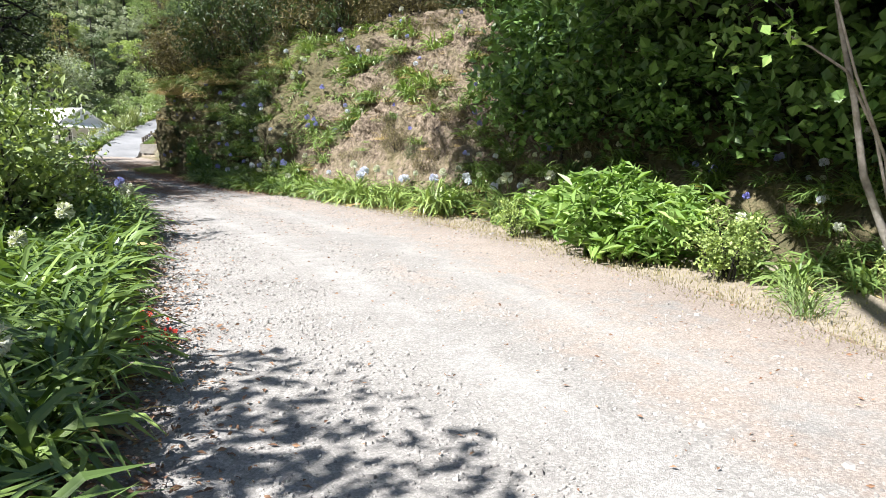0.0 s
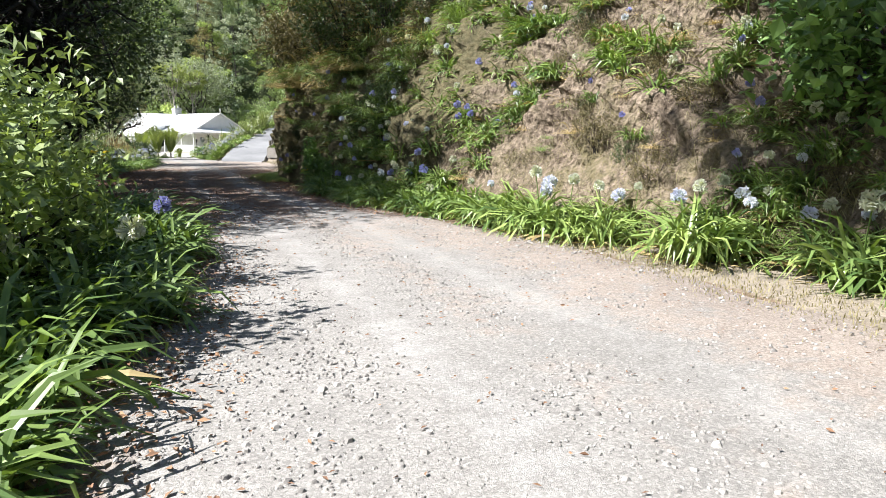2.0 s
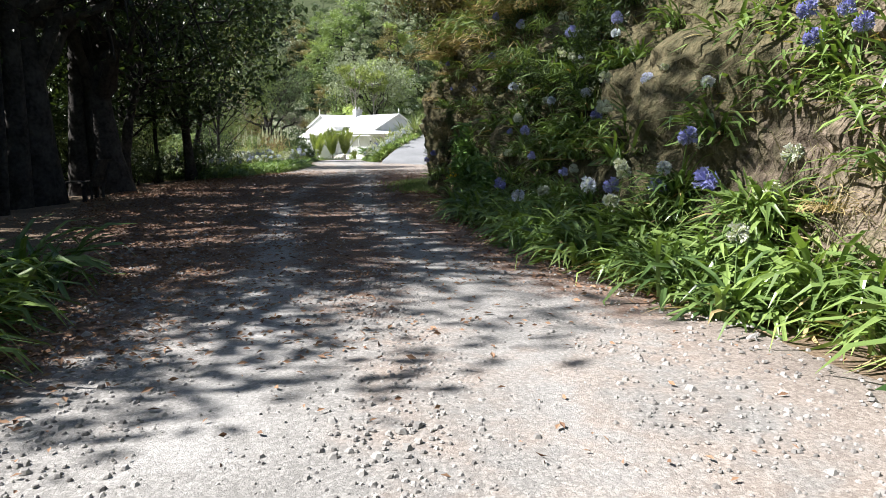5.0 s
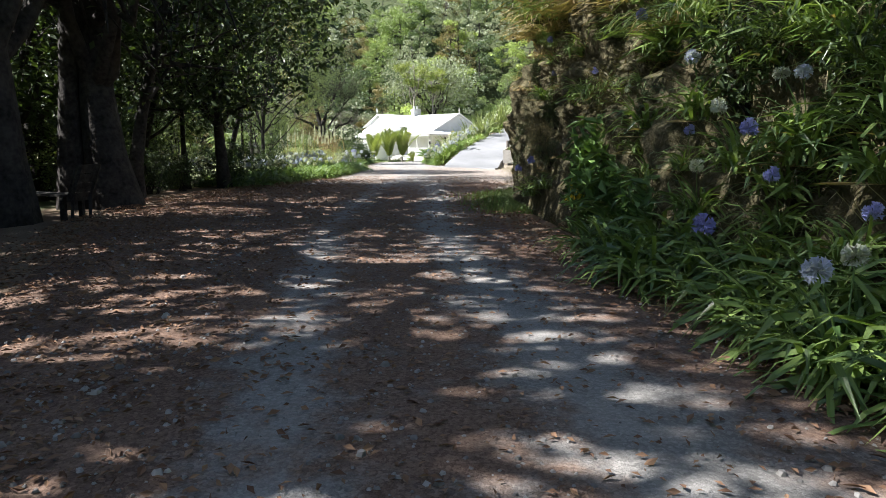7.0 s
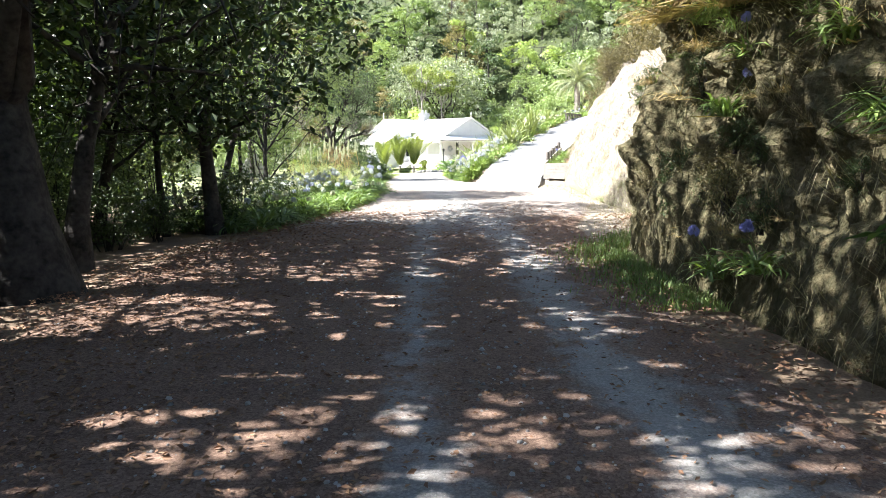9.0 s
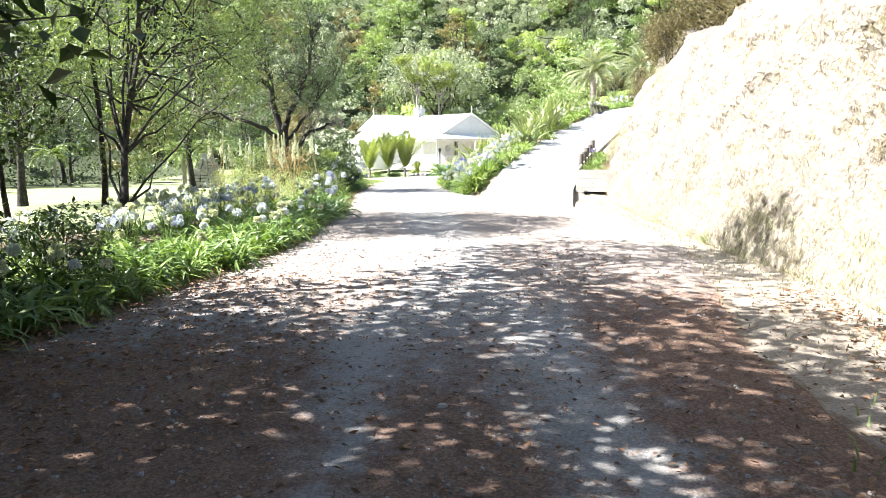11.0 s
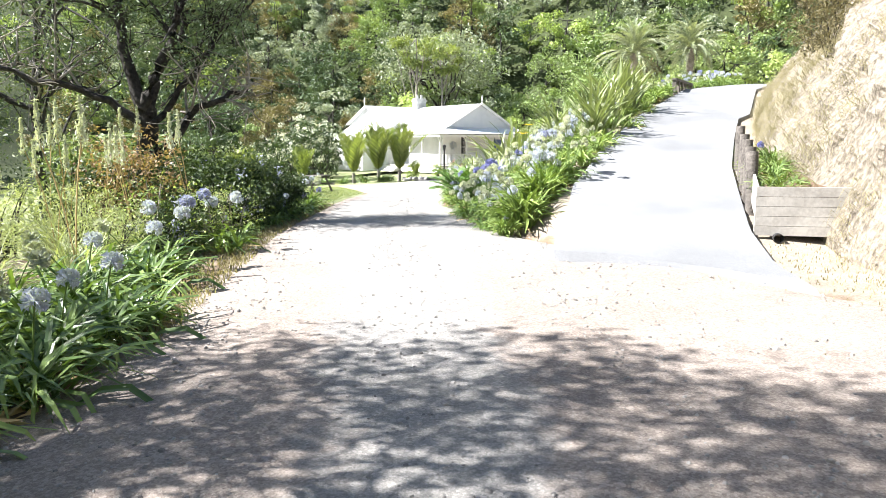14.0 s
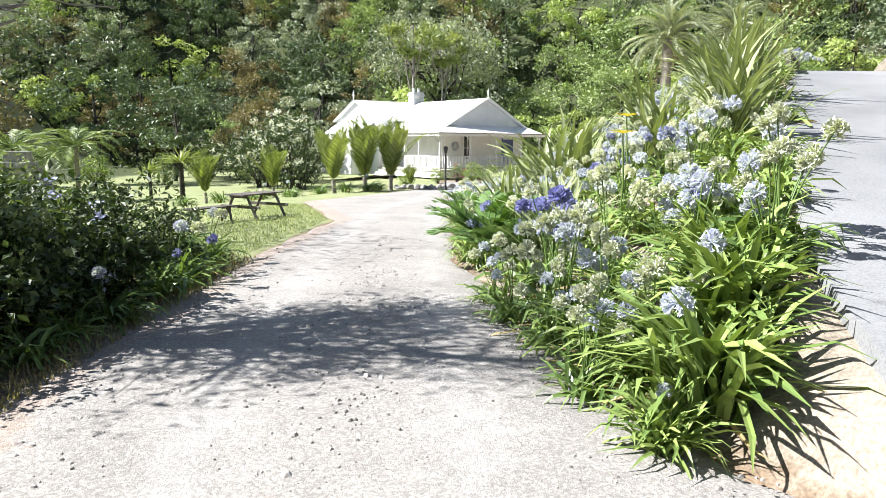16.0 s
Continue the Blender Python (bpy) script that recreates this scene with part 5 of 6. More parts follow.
for x, y, s, a, k in ((-5.3, 33.4, 1.0, 20, SHADE), (-5.75, 30.3, 1.05, 140, SHADE), (-5.45, 35.0, 1.0, 10, SHADE_THIN), (-7.4, 26.4, 1.1, 250, SHADE), (-6.8, 22.6, 1.1, 300, SHADE),
                      (-9.6, 38.6, 1.0, 60, SHADE), (-7.0, 20.4, 0.9, 200, SHADE_THIN), (-10.5, 28.5, 1.15, 75, SHADE), (-10.5, 23.5, 1.2, 15, SHADE), (-6.9, 38.6, 0.75, 330, SHADE_THIN), (-5.2, 28.2, 0.95, 70, HIGH),
                      (-7.2, 49.2, 1.0, 30, HIGH), (-5.7, 46.9, 1.0, 0, FINE), (-5.3, 40.8, 1.0, 0, HIGH_LEAN), (-9.8, 50.2, 0.9, 250, HIGH), (-5.8, 39.2, 1.0, 210, HIGH),
                      # the LOW at (-7.9, 3.4) is added out of view to shade the border
                      (-4.9, 39.3, 1.1, 75, LOW), (-8.9, 36.2, 1.1, 200, LOW), (-10.2, 47.4, 0.85, 300, LOW), (-8.6, 22.6, 1.0, 0, LOFTY), (-7.9, 3.4, 0.9, 40, LOW), (-8.4, 30.2, 0.85, 120, LOW), (-5.7, 33.0, 1.0, 120, MIDDLE), (-5.7, 29.6, 1.03, 40, MIDDLE), (-5.9, 26.2, 1.0, 200, LOFTY)):
    put(k, x, y, None, s, a)
# crowns added out of view on long-leaning trunks to shade the right bank
TALL = [tree_kind(11 + 9 * i, "tall_tree", 23, 4.4, "leaf_dark", 0.42, 90, 60, 0.22, "unseen very tall leaning tree added to shade the bank", "tall trees", 0.17, 0.5, 0.8, lean=(0, ly), fork=6) for i, ly in enumerate((6.5, 14.0))]
put(TALL[0], -5.2, -4.5, None, 1.0, 0)
put(TALL[1], -4.6, -2.5, None, 1.0, 0)
# open gnarled tree beside the garden
GNARL = tree_kind(12, "gnarled_tree", 8.0, 3.6, "leaf_hill", 0.12, 90, 105, 0.12, "gnarled tree with dark bare limbs and thin foliage", "gnarled trees", 0.36, 0.4, 0.62, sparse=1.2)


def old_gnarled_tree():
    """Thick twisting limbs from a short trunk, bare twigs and a thin high crown."""
    rng = np.random.default_rng(131)
    x0, y0 = -5.3, 59.4
    t = root("gnarled_tree", "old gnarled tree with thick dark limbs and bare grey twigs", "tree", "gnarled trees", at=pose(x0, y0, float(ground_z(x0, y0))))

    def wander(a, b, n, wild, r0, r1):
        u = np.linspace(0, 1, n)[:, None]
        p = np.asarray(a, float) + (np.asarray(b, float) - a) * u + np.cumsum(rng.normal(0, wild, (n, 3)), 0) * np.sin(u * np.pi * 0.5)
        p[0] = a
        return p, np.linspace(r0, r1, n)

    trunk, r = wander((0, 0, -0.3), (-0.1, 0.1, 2.3), 8, 0.03, 0.24, 0.17)
    link("trunk", *tube(trunk, r * (1 + 0.5 * np.exp(-np.arange(8) * 0.9)), 10), "bark", t, smooth=True)
    ends = [((-0.1, 0.1, 2.25), (-1.5, 0.2, 5.2), 0.13), ((-0.1, 0.1, 2.25), (0.9, -0.3, 4.9), 0.12), ((-0.05, 0.05, 1.3), (2.1, 0.4, 2.3), 0.1), ((-0.1, 0.1, 2.0), (-2.4, -0.6, 3.2), 0.09),
            ((0, 0.1, 2.1), (0.3, 1.4, 5.4), 0.1), ((-0.05, 0.05, 1.8), (1.6, 0.9, 3.9), 0.07)]
    tips = []
    for a, b, r0 in ends:
        p, r = wander(a, b, 12, 0.1, r0, r0 * 0.35)
        limb = link("limb", *tube(p, r, 8), "bark", t, smooth=True)
        twigs = []
        for k in range(5, 12):
            for _ in range(3):
                e = p[k] + rng.normal(0, 0.55, 3) + np.array([0, 0, 0.35])
                q, w = wander(p[k], e, 6, 0.05, r[k] * 0.45, 0.008)
                twigs.append(tube(q, w, 5))
                tips.append(q[-1])
                for _ in range(3):
                    f, w2 = wander(q[3], q[3] + rng.normal(0, 0.38, 3), 5, 0.04, 0.012, 0.004)
                    twigs.append(tube(f, w2, 4))
                    tips.append(f[-1])
        link("twig_spray", *joined(twigs), "pale_bark" if b[2] < 3.5 else "bark", limb, smooth=True)
    tips = np.array([q for q in tips if q[2] > 3.0])
    c = (tips[:, None] + rng.normal(0, 0.16, (len(tips), 26, 3))).reshape(-1, 3)
    link("crown", *leaf_cloud(c, 0.09, rng, 0.4), "crown_dark", t)


old_gnarled_tree()
put(GNARL, -11.0, 66.0, None, 1.15, 190)
put(GNARL, -15.5, 60.5, None, 1.2, 100)
put(GNARL, -12.5, 53.0, None, 1.1, 310)


# unseen crowns, added to reach over the bank top and keep its foot dark
OVER = tree_kind(17, "overhanging_tree", 7.4, 2.5, "leaf_broad", 0.3, 80, 84, 0.16, "unseen broad-leaved tree added to shade the bank", "trees over the bank", 0.22, 0.7, 0.8, lean=(-3.6, 0), fork=3)
for x, y, s, a in ((9.3, 1.6, 1.0, 0), (9.3, 4.4, 1.0, 4), (9.4, 7.0, 1.0, -4), (10.1, 8.8, 0.9, 3), (10.6, 5.8, 1.12, 0)):
    put(OVER, x, y, None, s, a)


# slender stems leaning out of the shade at the start
def slender_tree():
    t = root("slender_tree", "slender pale-stemmed tree leaning over the verge", "tree", at=pose(-0.3, 0.18, 0))
    stems = [[(6.9, 4.2, 0.1), (6.35, 4.5, 1.4), (6.05, 4.55, 2.3), (5.75, 4.6, 3.0), (5.3, 4.6, 3.9), (4.9, 4.5, 5.0)],
             [(6.9, 4.2, 0.2), (6.3, 4.4, 1.9), (5.6, 4.4, 2.55), (4.9, 4.4, 2.75), (4.4, 4.4, 2.85)],
             [(6.95, 4.3, 0.2), (6.2, 4.2, 1.6), (5.4, 4.2, 2.5), (4.9, 4.2, 3.2), (4.7, 4.1, 3.9)]]
    for k, p in enumerate(stems):
        link("stem", *tube(p, np.linspace(0.055 if k == 0 else 0.022, 0.008, len(p)), 7), "pale_bark", t, smooth=True)
    rng = np.random.default_rng(88)
    ends = np.array([(4.35, 4.9, 2.75), (4.9, 4.5, 5.0), (4.7, 4.1, 3.9), (5.3, 4.6, 4.0), (4.5, 4.4, 2.9)])
    c = (ends[:, None] + rng.normal(0, 1, (5, 26, 3)) * [0.16, 0.16, 0.2]).reshape(-1, 3)
    link("crown", *leaf_cloud(c, 0.15, rng, 0.6), "leaf_ginger", t)


slender_tree()


# ---- palms and cabbage trees ----
def frond(length, el, bend, rng, leaflets=26, leaf=0.45, up=0.35, width=0.055):
    """A feather frond along +x from the origin."""
    s = np.linspace(0, 1, leaflets)
    ang = el - bend * s ** 1.4
    step = length / (leaflets - 1)
    x, z = np.cumsum(np.cos(ang)) * step, np.cumsum(np.sin(ang)) * step
    c = np.stack([x, 0 * x, z], -1)
    d = np.stack([np.cos(ang), 0 * ang, np.sin(ang)], -1)
    n = np.stack([-np.sin(ang), 0 * ang, np.cos(ang)], -1)
    L = leaf * np.sin(np.pi * np.clip(0.12 + 0.86 * s, 0, 1)) ** 0.6
    out = [tube(c[::5], np.linspace(0.025, 0.006, len(c[::5])), 4)]
    for side in (-1, 1):
        tip = c + (d * 0.75 + np.array([0, side, 0]) + n * up) * (L * 0.75)[:, None] + rng.normal(0, 0.02, c.shape)
        mid = (c + tip) / 2 + n * (0.06 * L)[:, None]
        w = d * width / 2
        v = np.stack([c - w, mid - w, tip, mid + w], 1)
        out.append((v.reshape(-1, 3), np.arange(4 * len(c)).reshape(-1, 4)))
    return joined(out)


def palm_kind(k, name, trunk_h, fronds, length, el, bend, leaf, label, group="", leaflets=26, blade=0.45, trunk_r=0.16, up=0.35, spread=0.25):
    rng = np.random.default_rng(700 + k)
    t = root(name, label, "palm", group, at=pose(0, -225, -80))
    s = np.linspace(0, 1, 8)
    rad = trunk_r * (1 + 0.08 * np.cos(np.arange(8) * np.pi)) * (1 - 0.2 * s)
    link("trunk", *tube(np.stack([0.05 * s, 0 * s, -0.2 + (trunk_h + 0.2) * s], -1), rad, 9), "pale_bark", t, smooth=True)
    for i in range(fronds):
        v, f = frond(length * rng.uniform(0.85, 1.1), el + rng.normal(0, spread) - ((1.75 if fronds > 40 else 0.9) * (i / fronds) if bend > 1 else 0), bend * rng.uniform(0.8, 1.2), rng, leaflets, blade, up, 0.09)
        m = Matrix.Translation((0.05, 0, trunk_h)) @ Matrix.Rotation(i * 2.4 + rng.normal(0, 0.15), 4, "Z")
        link("frond", np.array([m @ Vector(p) for p in v]), f, leaf, t)
    return t


NIKAU = palm_kind(0, "nikau_palm", 0.5, 10, 1.9, 1.32, 0.35, "palm_leaf", "young palm with upright feathered fronds", "young palms", 24, 0.6, 0.09, 0.2, 0.14)
DATE = palm_kind(1, "date_palm", 6.5, 70, 3.3, 1.4, 1.25, "palm_grey", "large date palm with a full head of arching fronds", "date palms", 34, 0.36, 0.4, 0.55, 0.3)
FERN = palm_kind(2, "tree_fern", 2.2, 16, 2.0, 0.75, 1.3, "leaf_mid", "tree fern with spreading fronds", "tree ferns", 26, 0.5, 0.1, 0.0, 0.15)
for x, y, s, h in ((-4.8, 87.6, 1.3, 0), (-3.4, 88.6, 1.4, 0), (-2.2, 89.4, 1.4, 0), (-8.3, 90.0, 1.05, 0), (-10.5, 86.0, 0.95, 0), (-1.2, 91.5, 0.5, 0)):
    put(NIKAU, x, y, None, s)
for x, y, crown, s in ((15.2, 100, 8.3, 0.95), (19.6, 100, 8.7, 0.85)):
    put(DATE, x, y, crown - 6.5 * s, s)
for x, y, s in ((-17.4, 88, 1.2), (-20, 90, 0.9), (-18, 84, 1.1), (-13, 110, 1.0), (2, 118, 1.3), (6, 119, 1.2), (-25, 80, 1.0), (10, 117.5, 1.1)):
    put(FERN, x, y, None, s)


def cabbage_kind():
    rng = np.random.default_rng(760)
    t = root("cabbage_tree", "cabbage tree with a spiky head of sword leaves", "tree", "cabbage trees", at=pose(0, -225, -80))
    link("trunk", *tube([(0, 0, -0.2), (0.03, 0, 0.7), (0.05, 0.02, 1.5)], [0.1, 0.08, 0.07], 8), "bark", t, smooth=True)
    v, f = straps(90, 0.85, 0.045, 0.6, 0.7, rng, 0.04, 5)
    link("leaf_head", v + np.array([0.05, 0.02, 1.45]), f, "palm_leaf", t)
    return t


CAB = cabbage_kind()
for x, y, s in ((-10.1, 82, 1.2), (-12.2, 84, 0.95)):
    put(CAB, x, y, None, s)
TALLCAB = tree_kind(14, "tall_cabbage_tree", 9.0, 1.5, "palm_leaf", 0.75, 12, 70, 0.13, "tall cabbage tree with several bare stems", "", 0.12, 0.12, 0.85, bark="pale_bark")
FEATHER = palm_kind(3, 'feather_palm', 0.15, 14, 1.1, 0.95, 0.9, 'leaf_broad', 'small dark green feather palm beside the lane', 'feather palms', 24, 0.34, 0.06, 0.1, 0.3)
for x, y, s in ((0.8, 63.6, 0.95), (0.95, 62.6, 0.75), (0.75, 65.0, 0.9)):
    put(FEATHER, x, y, None, s)
put(TALLCAB, -1.9, 118, None, 1.55)
put(TALLCAB, 0.6, 118.6, None, 1.45)
for x, y, s in ((-9.2, 99.5, 1.5), (-11.6, 101.5, 1.35), (-11.6, 109, 1.6), (-15.5, 110, 1.1), (-9.6, 106.5, 0.8), (-18.5, 111.5, 1.0)):
    put(BUSH_WHITE, x, y, None, s)
put(BUSH_PINK, 1.6, 98.6, None, 1.0)
for x, y, s in ((2.6, 97.6, 0.7), (3.8, 98.4, 0.6), (5.2, 99.4, 0.6), (-1.5, 92.5, 0.5), (6.5, 100.2, 0.7), (0.3, 97.8, 0.5)):
    put(BUSH_LIME, x, y, None, s)
for x, y, s in ((-5.4, 87.0, 0.9), (-4.2, 87.4, 1.0), (-3.2, 87.8, 1.0), (-2.8, 88.6, 0.9), (-6.6, 85.6, 0.9), (-8.0, 84.6, 0.9), (-5.9, 83.0, 0.8), (-6.9, 82.0, 0.8), (-8.2, 80.6, 0.9), (-9.2, 79.6, 0.8)):
    put(AGA[R.choice([0, 5, 3])], x, y, None, s * 1.1)
for x, y, s in ((-22, 99, 1.1), (-19, 103, 1.0), (-25, 93, 1.2), (-27, 74, 1.3), (-14, 106, 0.8), (8.5, 101, 0.9), (11.0, 100, 1.1), (9.5, 96, 0.9), (12.5, 96.5, 1.0), (14, 92, 1.1), (7.6, 90, 0.8), (10.5, 88, 0.9), (13.5, 88, 0.8), (4.6, 84, 0.7), (6.3, 86.5, 0.8), (8.8, 84.5, 0.8),
                (4.0, 78, 0.6), (6.0, 79.5, 0.7), (8.3, 79, 0.7), (10.6, 80.5, 0.8), (13, 83.5, 0.8), (16.5, 88, 1.0), (19.5, 92.5, 1.0)):
    put((BUSH_MID, BUSH_LIME, BUSH_LIME)[R.integers(3)], x, y, None, s)


# ---- garden furniture and fittings ----
def picnic_table():
    t = root("picnic_table", "weathered dark wooden picnic table on the lawn", "table", at=pose(-4.3, 70.8, float(ground_z(-4.3, 70.8)), 0, 0, 62) @ Matrix.Scale(0.82, 4))
    for i in range(5):
        link("top_board", *box(-0.85, 0.85, -0.36 + i * 0.146, -0.36 + i * 0.146 + 0.138, 0.7, 0.738), "old_wood", t)
    for x in (-0.6, 0.6):
        for s in (-1, 1):
            link("leg", *tube([(x, s * 0.24, 0.7), (x, s * 0.62, 0)], [0.05, 0.05], 4), "old_wood", t)
        link("cross_beam", *box(x - 0.03, x + 0.03, -0.72, 0.72, 0.33, 0.41), "old_wood", t)
        link("top_batten", *box(x - 0.07, x - 0.032, -0.34, 0.34, 0.62, 0.7), "old_wood", t)


def bench():
    b = root("bench", "weathered dark wooden bench on the lawn", "bench", at=pose(-5.05, 69.8, float(ground_z(-5.05, 69.8)), 0, 0, 58) @ Matrix.Scale(0.82, 4))
    for i in range(3):
        link("seat_board", *box(-0.75, 0.75, -0.2 + i * 0.135, -0.2 + i * 0.135 + 0.128, 0.42, 0.46), "old_wood", b)
    for x in (-0.55, 0.55):
        for s in (-1, 1):
            link("leg", *tube([(x, s * 0.12, 0.42), (x, s * 0.2, 0)], [0.045, 0.045], 4), "old_wood", b)
        link("cross_beam", *box(x - 0.03, x + 0.03, -0.17, 0.17, 0.34, 0.42), "old_wood", b)


picnic_table()
bench()


def shade_seat():
    t = root("garden_bench", "old dark wooden seat with a slanted back under the trees", "bench", at=pose(-4.75, 31.0, float(ground_z(-4.75, 31.0)), 0, 0, -14))
    for i in range(4):
        link("seat_board", *box(-1.45, 0.02, -0.24 + i * 0.122, -0.24 + i * 0.122 + 0.114, 0.38, 0.415), "bark", t)
    for x in (-1.3, -0.1):
        for s in (-0.2, 0.2):
            link("leg", *box(x - 0.04, x + 0.04, s - 0.035, s + 0.035, -0.02, 0.38), "bark", t)
    for i in range(4):
        z = 0.3 + i * 0.15
        v, f = box(-0.02, 0.02, -0.27, 0.27, z, z + 0.142)
        v[:, 0] += 0.05 + (v[:, 2] - 0.3) * 0.35
        link("back_board", v, f, "bark", t)
    for s in (-0.2, 0.2):
        link("back_post", *tube([(0.06, s, -0.02), (0.09, s, 0.4), (0.28, s, 0.86)], [0.035, 0.035, 0.03], 4), "bark", t)


shade_seat()


def yellow_flower(x, y, z):
    t = root("yellow_lily", "single yellow flower on a tall green stem", "flower", "yellow lilies", at=pose(x, y, float(ground_z(x, y))))
    h = z - float(ground_z(x, y))
    link("stem", *tube([(0, 0, 0), (0.03, 0.02, h * 0.6), (0, 0, h)], [0.012, 0.01, 0.008], 5), "stalk", t, smooth=True)
    for i in range(6):
        w = i * math.pi / 3
        d, e = np.array([math.cos(w), math.sin(w), 0.35]), np.array([-math.sin(w), math.cos(w), 0])
        c = np.array([0, 0, h])
        v = np.array([c, c + d * 0.07 + e * 0.04, c + d * 0.15 + [0, 0, -0.02], c + d * 0.07 - e * 0.04])
        link("petal", v, [(0, 1, 2), (0, 2, 3)], "bloom_yellow", t)


yellow_flower(-1.42, 14.4, 1.42)
yellow_flower(2.0, 61.5, 1.75)
yellow_flower(2.2, 62.1, 1.95)


def garden_lamp():
    l = root("garden_lamp", "slim dark lamp post beside the cottage path", "lamp", at=pose(0.62, 88.5, float(ground_z(0.62, 88.5))))
    link("pole", *tube([(0, 0, 0), (0, 0, 0.12), (0, 0, 0.16), (0, 0, 1.85)], [0.11, 0.1, 0.05, 0.04], 10), "dark_metal", l, smooth=True)
    link("lantern", *tube([(0, 0, 1.85), (0, 0, 1.9), (0, 0, 2.1), (0, 0, 2.16), (0, 0, 2.22)], [0.05, 0.08, 0.12, 0.13, 0.02], 6), "dark_metal", l)


garden_lamp()


def retaining_post(x, y, h):
    z = float(ground_z(x, y))
    p = root("retaining_post", "round weathered timber post beside the driveway", "post", "driveway posts", at=pose(x, y, z, R.normal(0, 1.5), R.normal(0, 1.5), R.uniform(0, 360)))
    link("shaft", *tube([(0, 0, -0.2), (0, 0, 0.3), (0.004, 0, h - 0.02), (0.004, 0, h)], [0.092, 0.09, 0.088, 0.082], 12), "old_wood", p, smooth=True)
    link("top", *tube([(0.004, 0, h - 0.004), (0.004, 0, h + 0.004)], [0.082, 0.004], 12), "old_wood", p)


for x, y, h in ((5.1, 57.15, 0.95), (5.3, 57.75, 0.9), (5.52, 58.35, 0.9), (5.8, 59.1, 0.85), (6.1, 59.95, 0.85)):
    retaining_post(x, y, h)


def planter():
    p = root("timber_planter", "pale board retaining planter beside the driveway", "planter", at=pose(4.74, 56.25, 0.22, 0, 0, -12))
    for i in range(5):
        link("front_board", *box(0, 1.7, -0.02, 0.02, i * 0.142, i * 0.142 + 0.137), "grey_board", p)
    for i in range(3):
        v, f = box(0, 1, -0.02, 0.02, 0.27 + i * 0.145, 0.27 + i * 0.145 + 0.14)
        n = np.stack([v[:, 0] * 0.65 + 0.03 - v[:, 1] * 0.98, v[:, 0] * 4.1 + 0.05 + v[:, 1] * 0.16, v[:, 2] + v[:, 0] * 0.72], -1)
        link("side_board", n, f, "grey_board", p)
    v, f = box(0.06, 1.6, 0.03, 1.0, 0.1, 0.6)
    link("earth_fill", np.stack([v[:, 0] + 0.06 + 0.45 * v[:, 1], v[:, 1] * 2.5, v[:, 2] + 0.3 * v[:, 1]], -1), f, "soil", p)
    link("drain_pipe", *tube([(0.32, -0.12, -0.03), (0.32, 0.1, -0.03)], [0.07, 0.07], 10), "dark_metal", p)


planter()
for x, y, z, s in ((5.25, 56.9, 0.8, 0.5), (5.6, 57.5, 0.95, 0.6), (5.95, 58.2, 1.05, 0.65), (5.7, 57.0, 0.8, 0.5), (6.2, 58.9, 1.2, 0.6)):
    put(AGA[2 if s == 0.65 else 0], x, y, z, s)
for x, y, z in ((5.45, 57.2, 0.85), (5.8, 57.9, 1.0), (6.1, 58.6, 1.15), (5.3, 56.7, 0.78)):
    put(TUFT, x, y, z, 1.1)


def kerb_rail():
    k = root("kerb_rail", "low timber barrier rail beside the driveway top", "rail", at=pose(8.6, 71.2, float(drive_z(71.2)) + 0.05, 0, 0, -32))
    for y in np.linspace(0, 2.6, 6):
        link("post", *box(-0.06, 0.06, y - 0.06, y + 0.06, -0.1, 0.42), "old_wood", k)
    link("rail", *box(-0.08, 0.08, -0.1, 2.7, 0.42, 0.5), "old_wood", k)


kerb_rail()


def stone_stack():
    s = root("stone_stack", "old grey stone chimney stack standing on the lawn", "monument", at=pose(-14.2, 78, float(ground_z(-14.2, 78)), 0, 0, 15))
    rng = np.random.default_rng(5)
    for i in range(9):
        w = 0.95 - (0.0 if i < 5 else 0.12 * (i - 4))
        n = 4
        for a in range(n):
            for side in (0, 1):
                x0 = -w + a * 2 * w / n
                v, f = box(x0 + 0.02, x0 + 2 * w / n - 0.02, (-0.6 if side == 0 else 0.02), (-0.02 if side == 0 else 0.6), i * 0.2, i * 0.2 + 0.185)
                link("stone", v + rng.normal(0, 0.018, v.shape), f, "grey_stone", s)
    link("stone_cap", *box(-0.35, 0.35, -0.35, 0.35, 1.8, 2.15), "grey_stone", s)


stone_stack()


def rock_edging():
    for i, (x, y) in enumerate([(-1.9 + 0.36 * j, 90.4 + 0.35 * math.sin(j)) for j in range(10)]):
        rng = np.random.default_rng(900 + i)
        bm = bmesh.new()
        bmesh.ops.create_icosphere(bm, subdivisions=2, radius=0.22)
        for v in bm.verts:
            v.co = Vector((v.co.x, v.co.y * 0.8, v.co.z * 0.75)) * (1 + 0.9 * noise.noise(v.co * 4 + Vector((i * 3.1, 0, 0))))
        me = bpy.data.meshes.new("edging_rock")
        bm.to_mesh(me)
        bm.free()
        me.materials.append(MAT["grey_stone"])
        ob = new("edging_rock", me)
        ob.matrix_basis = pose(x, y, float(ground_z(x, y)) + 0.08, 0, 0, rng.uniform(0, 360))
        tagged(ob, "rough grey stone edging the cottage garden", "rock", "edging rocks")


rock_edging()


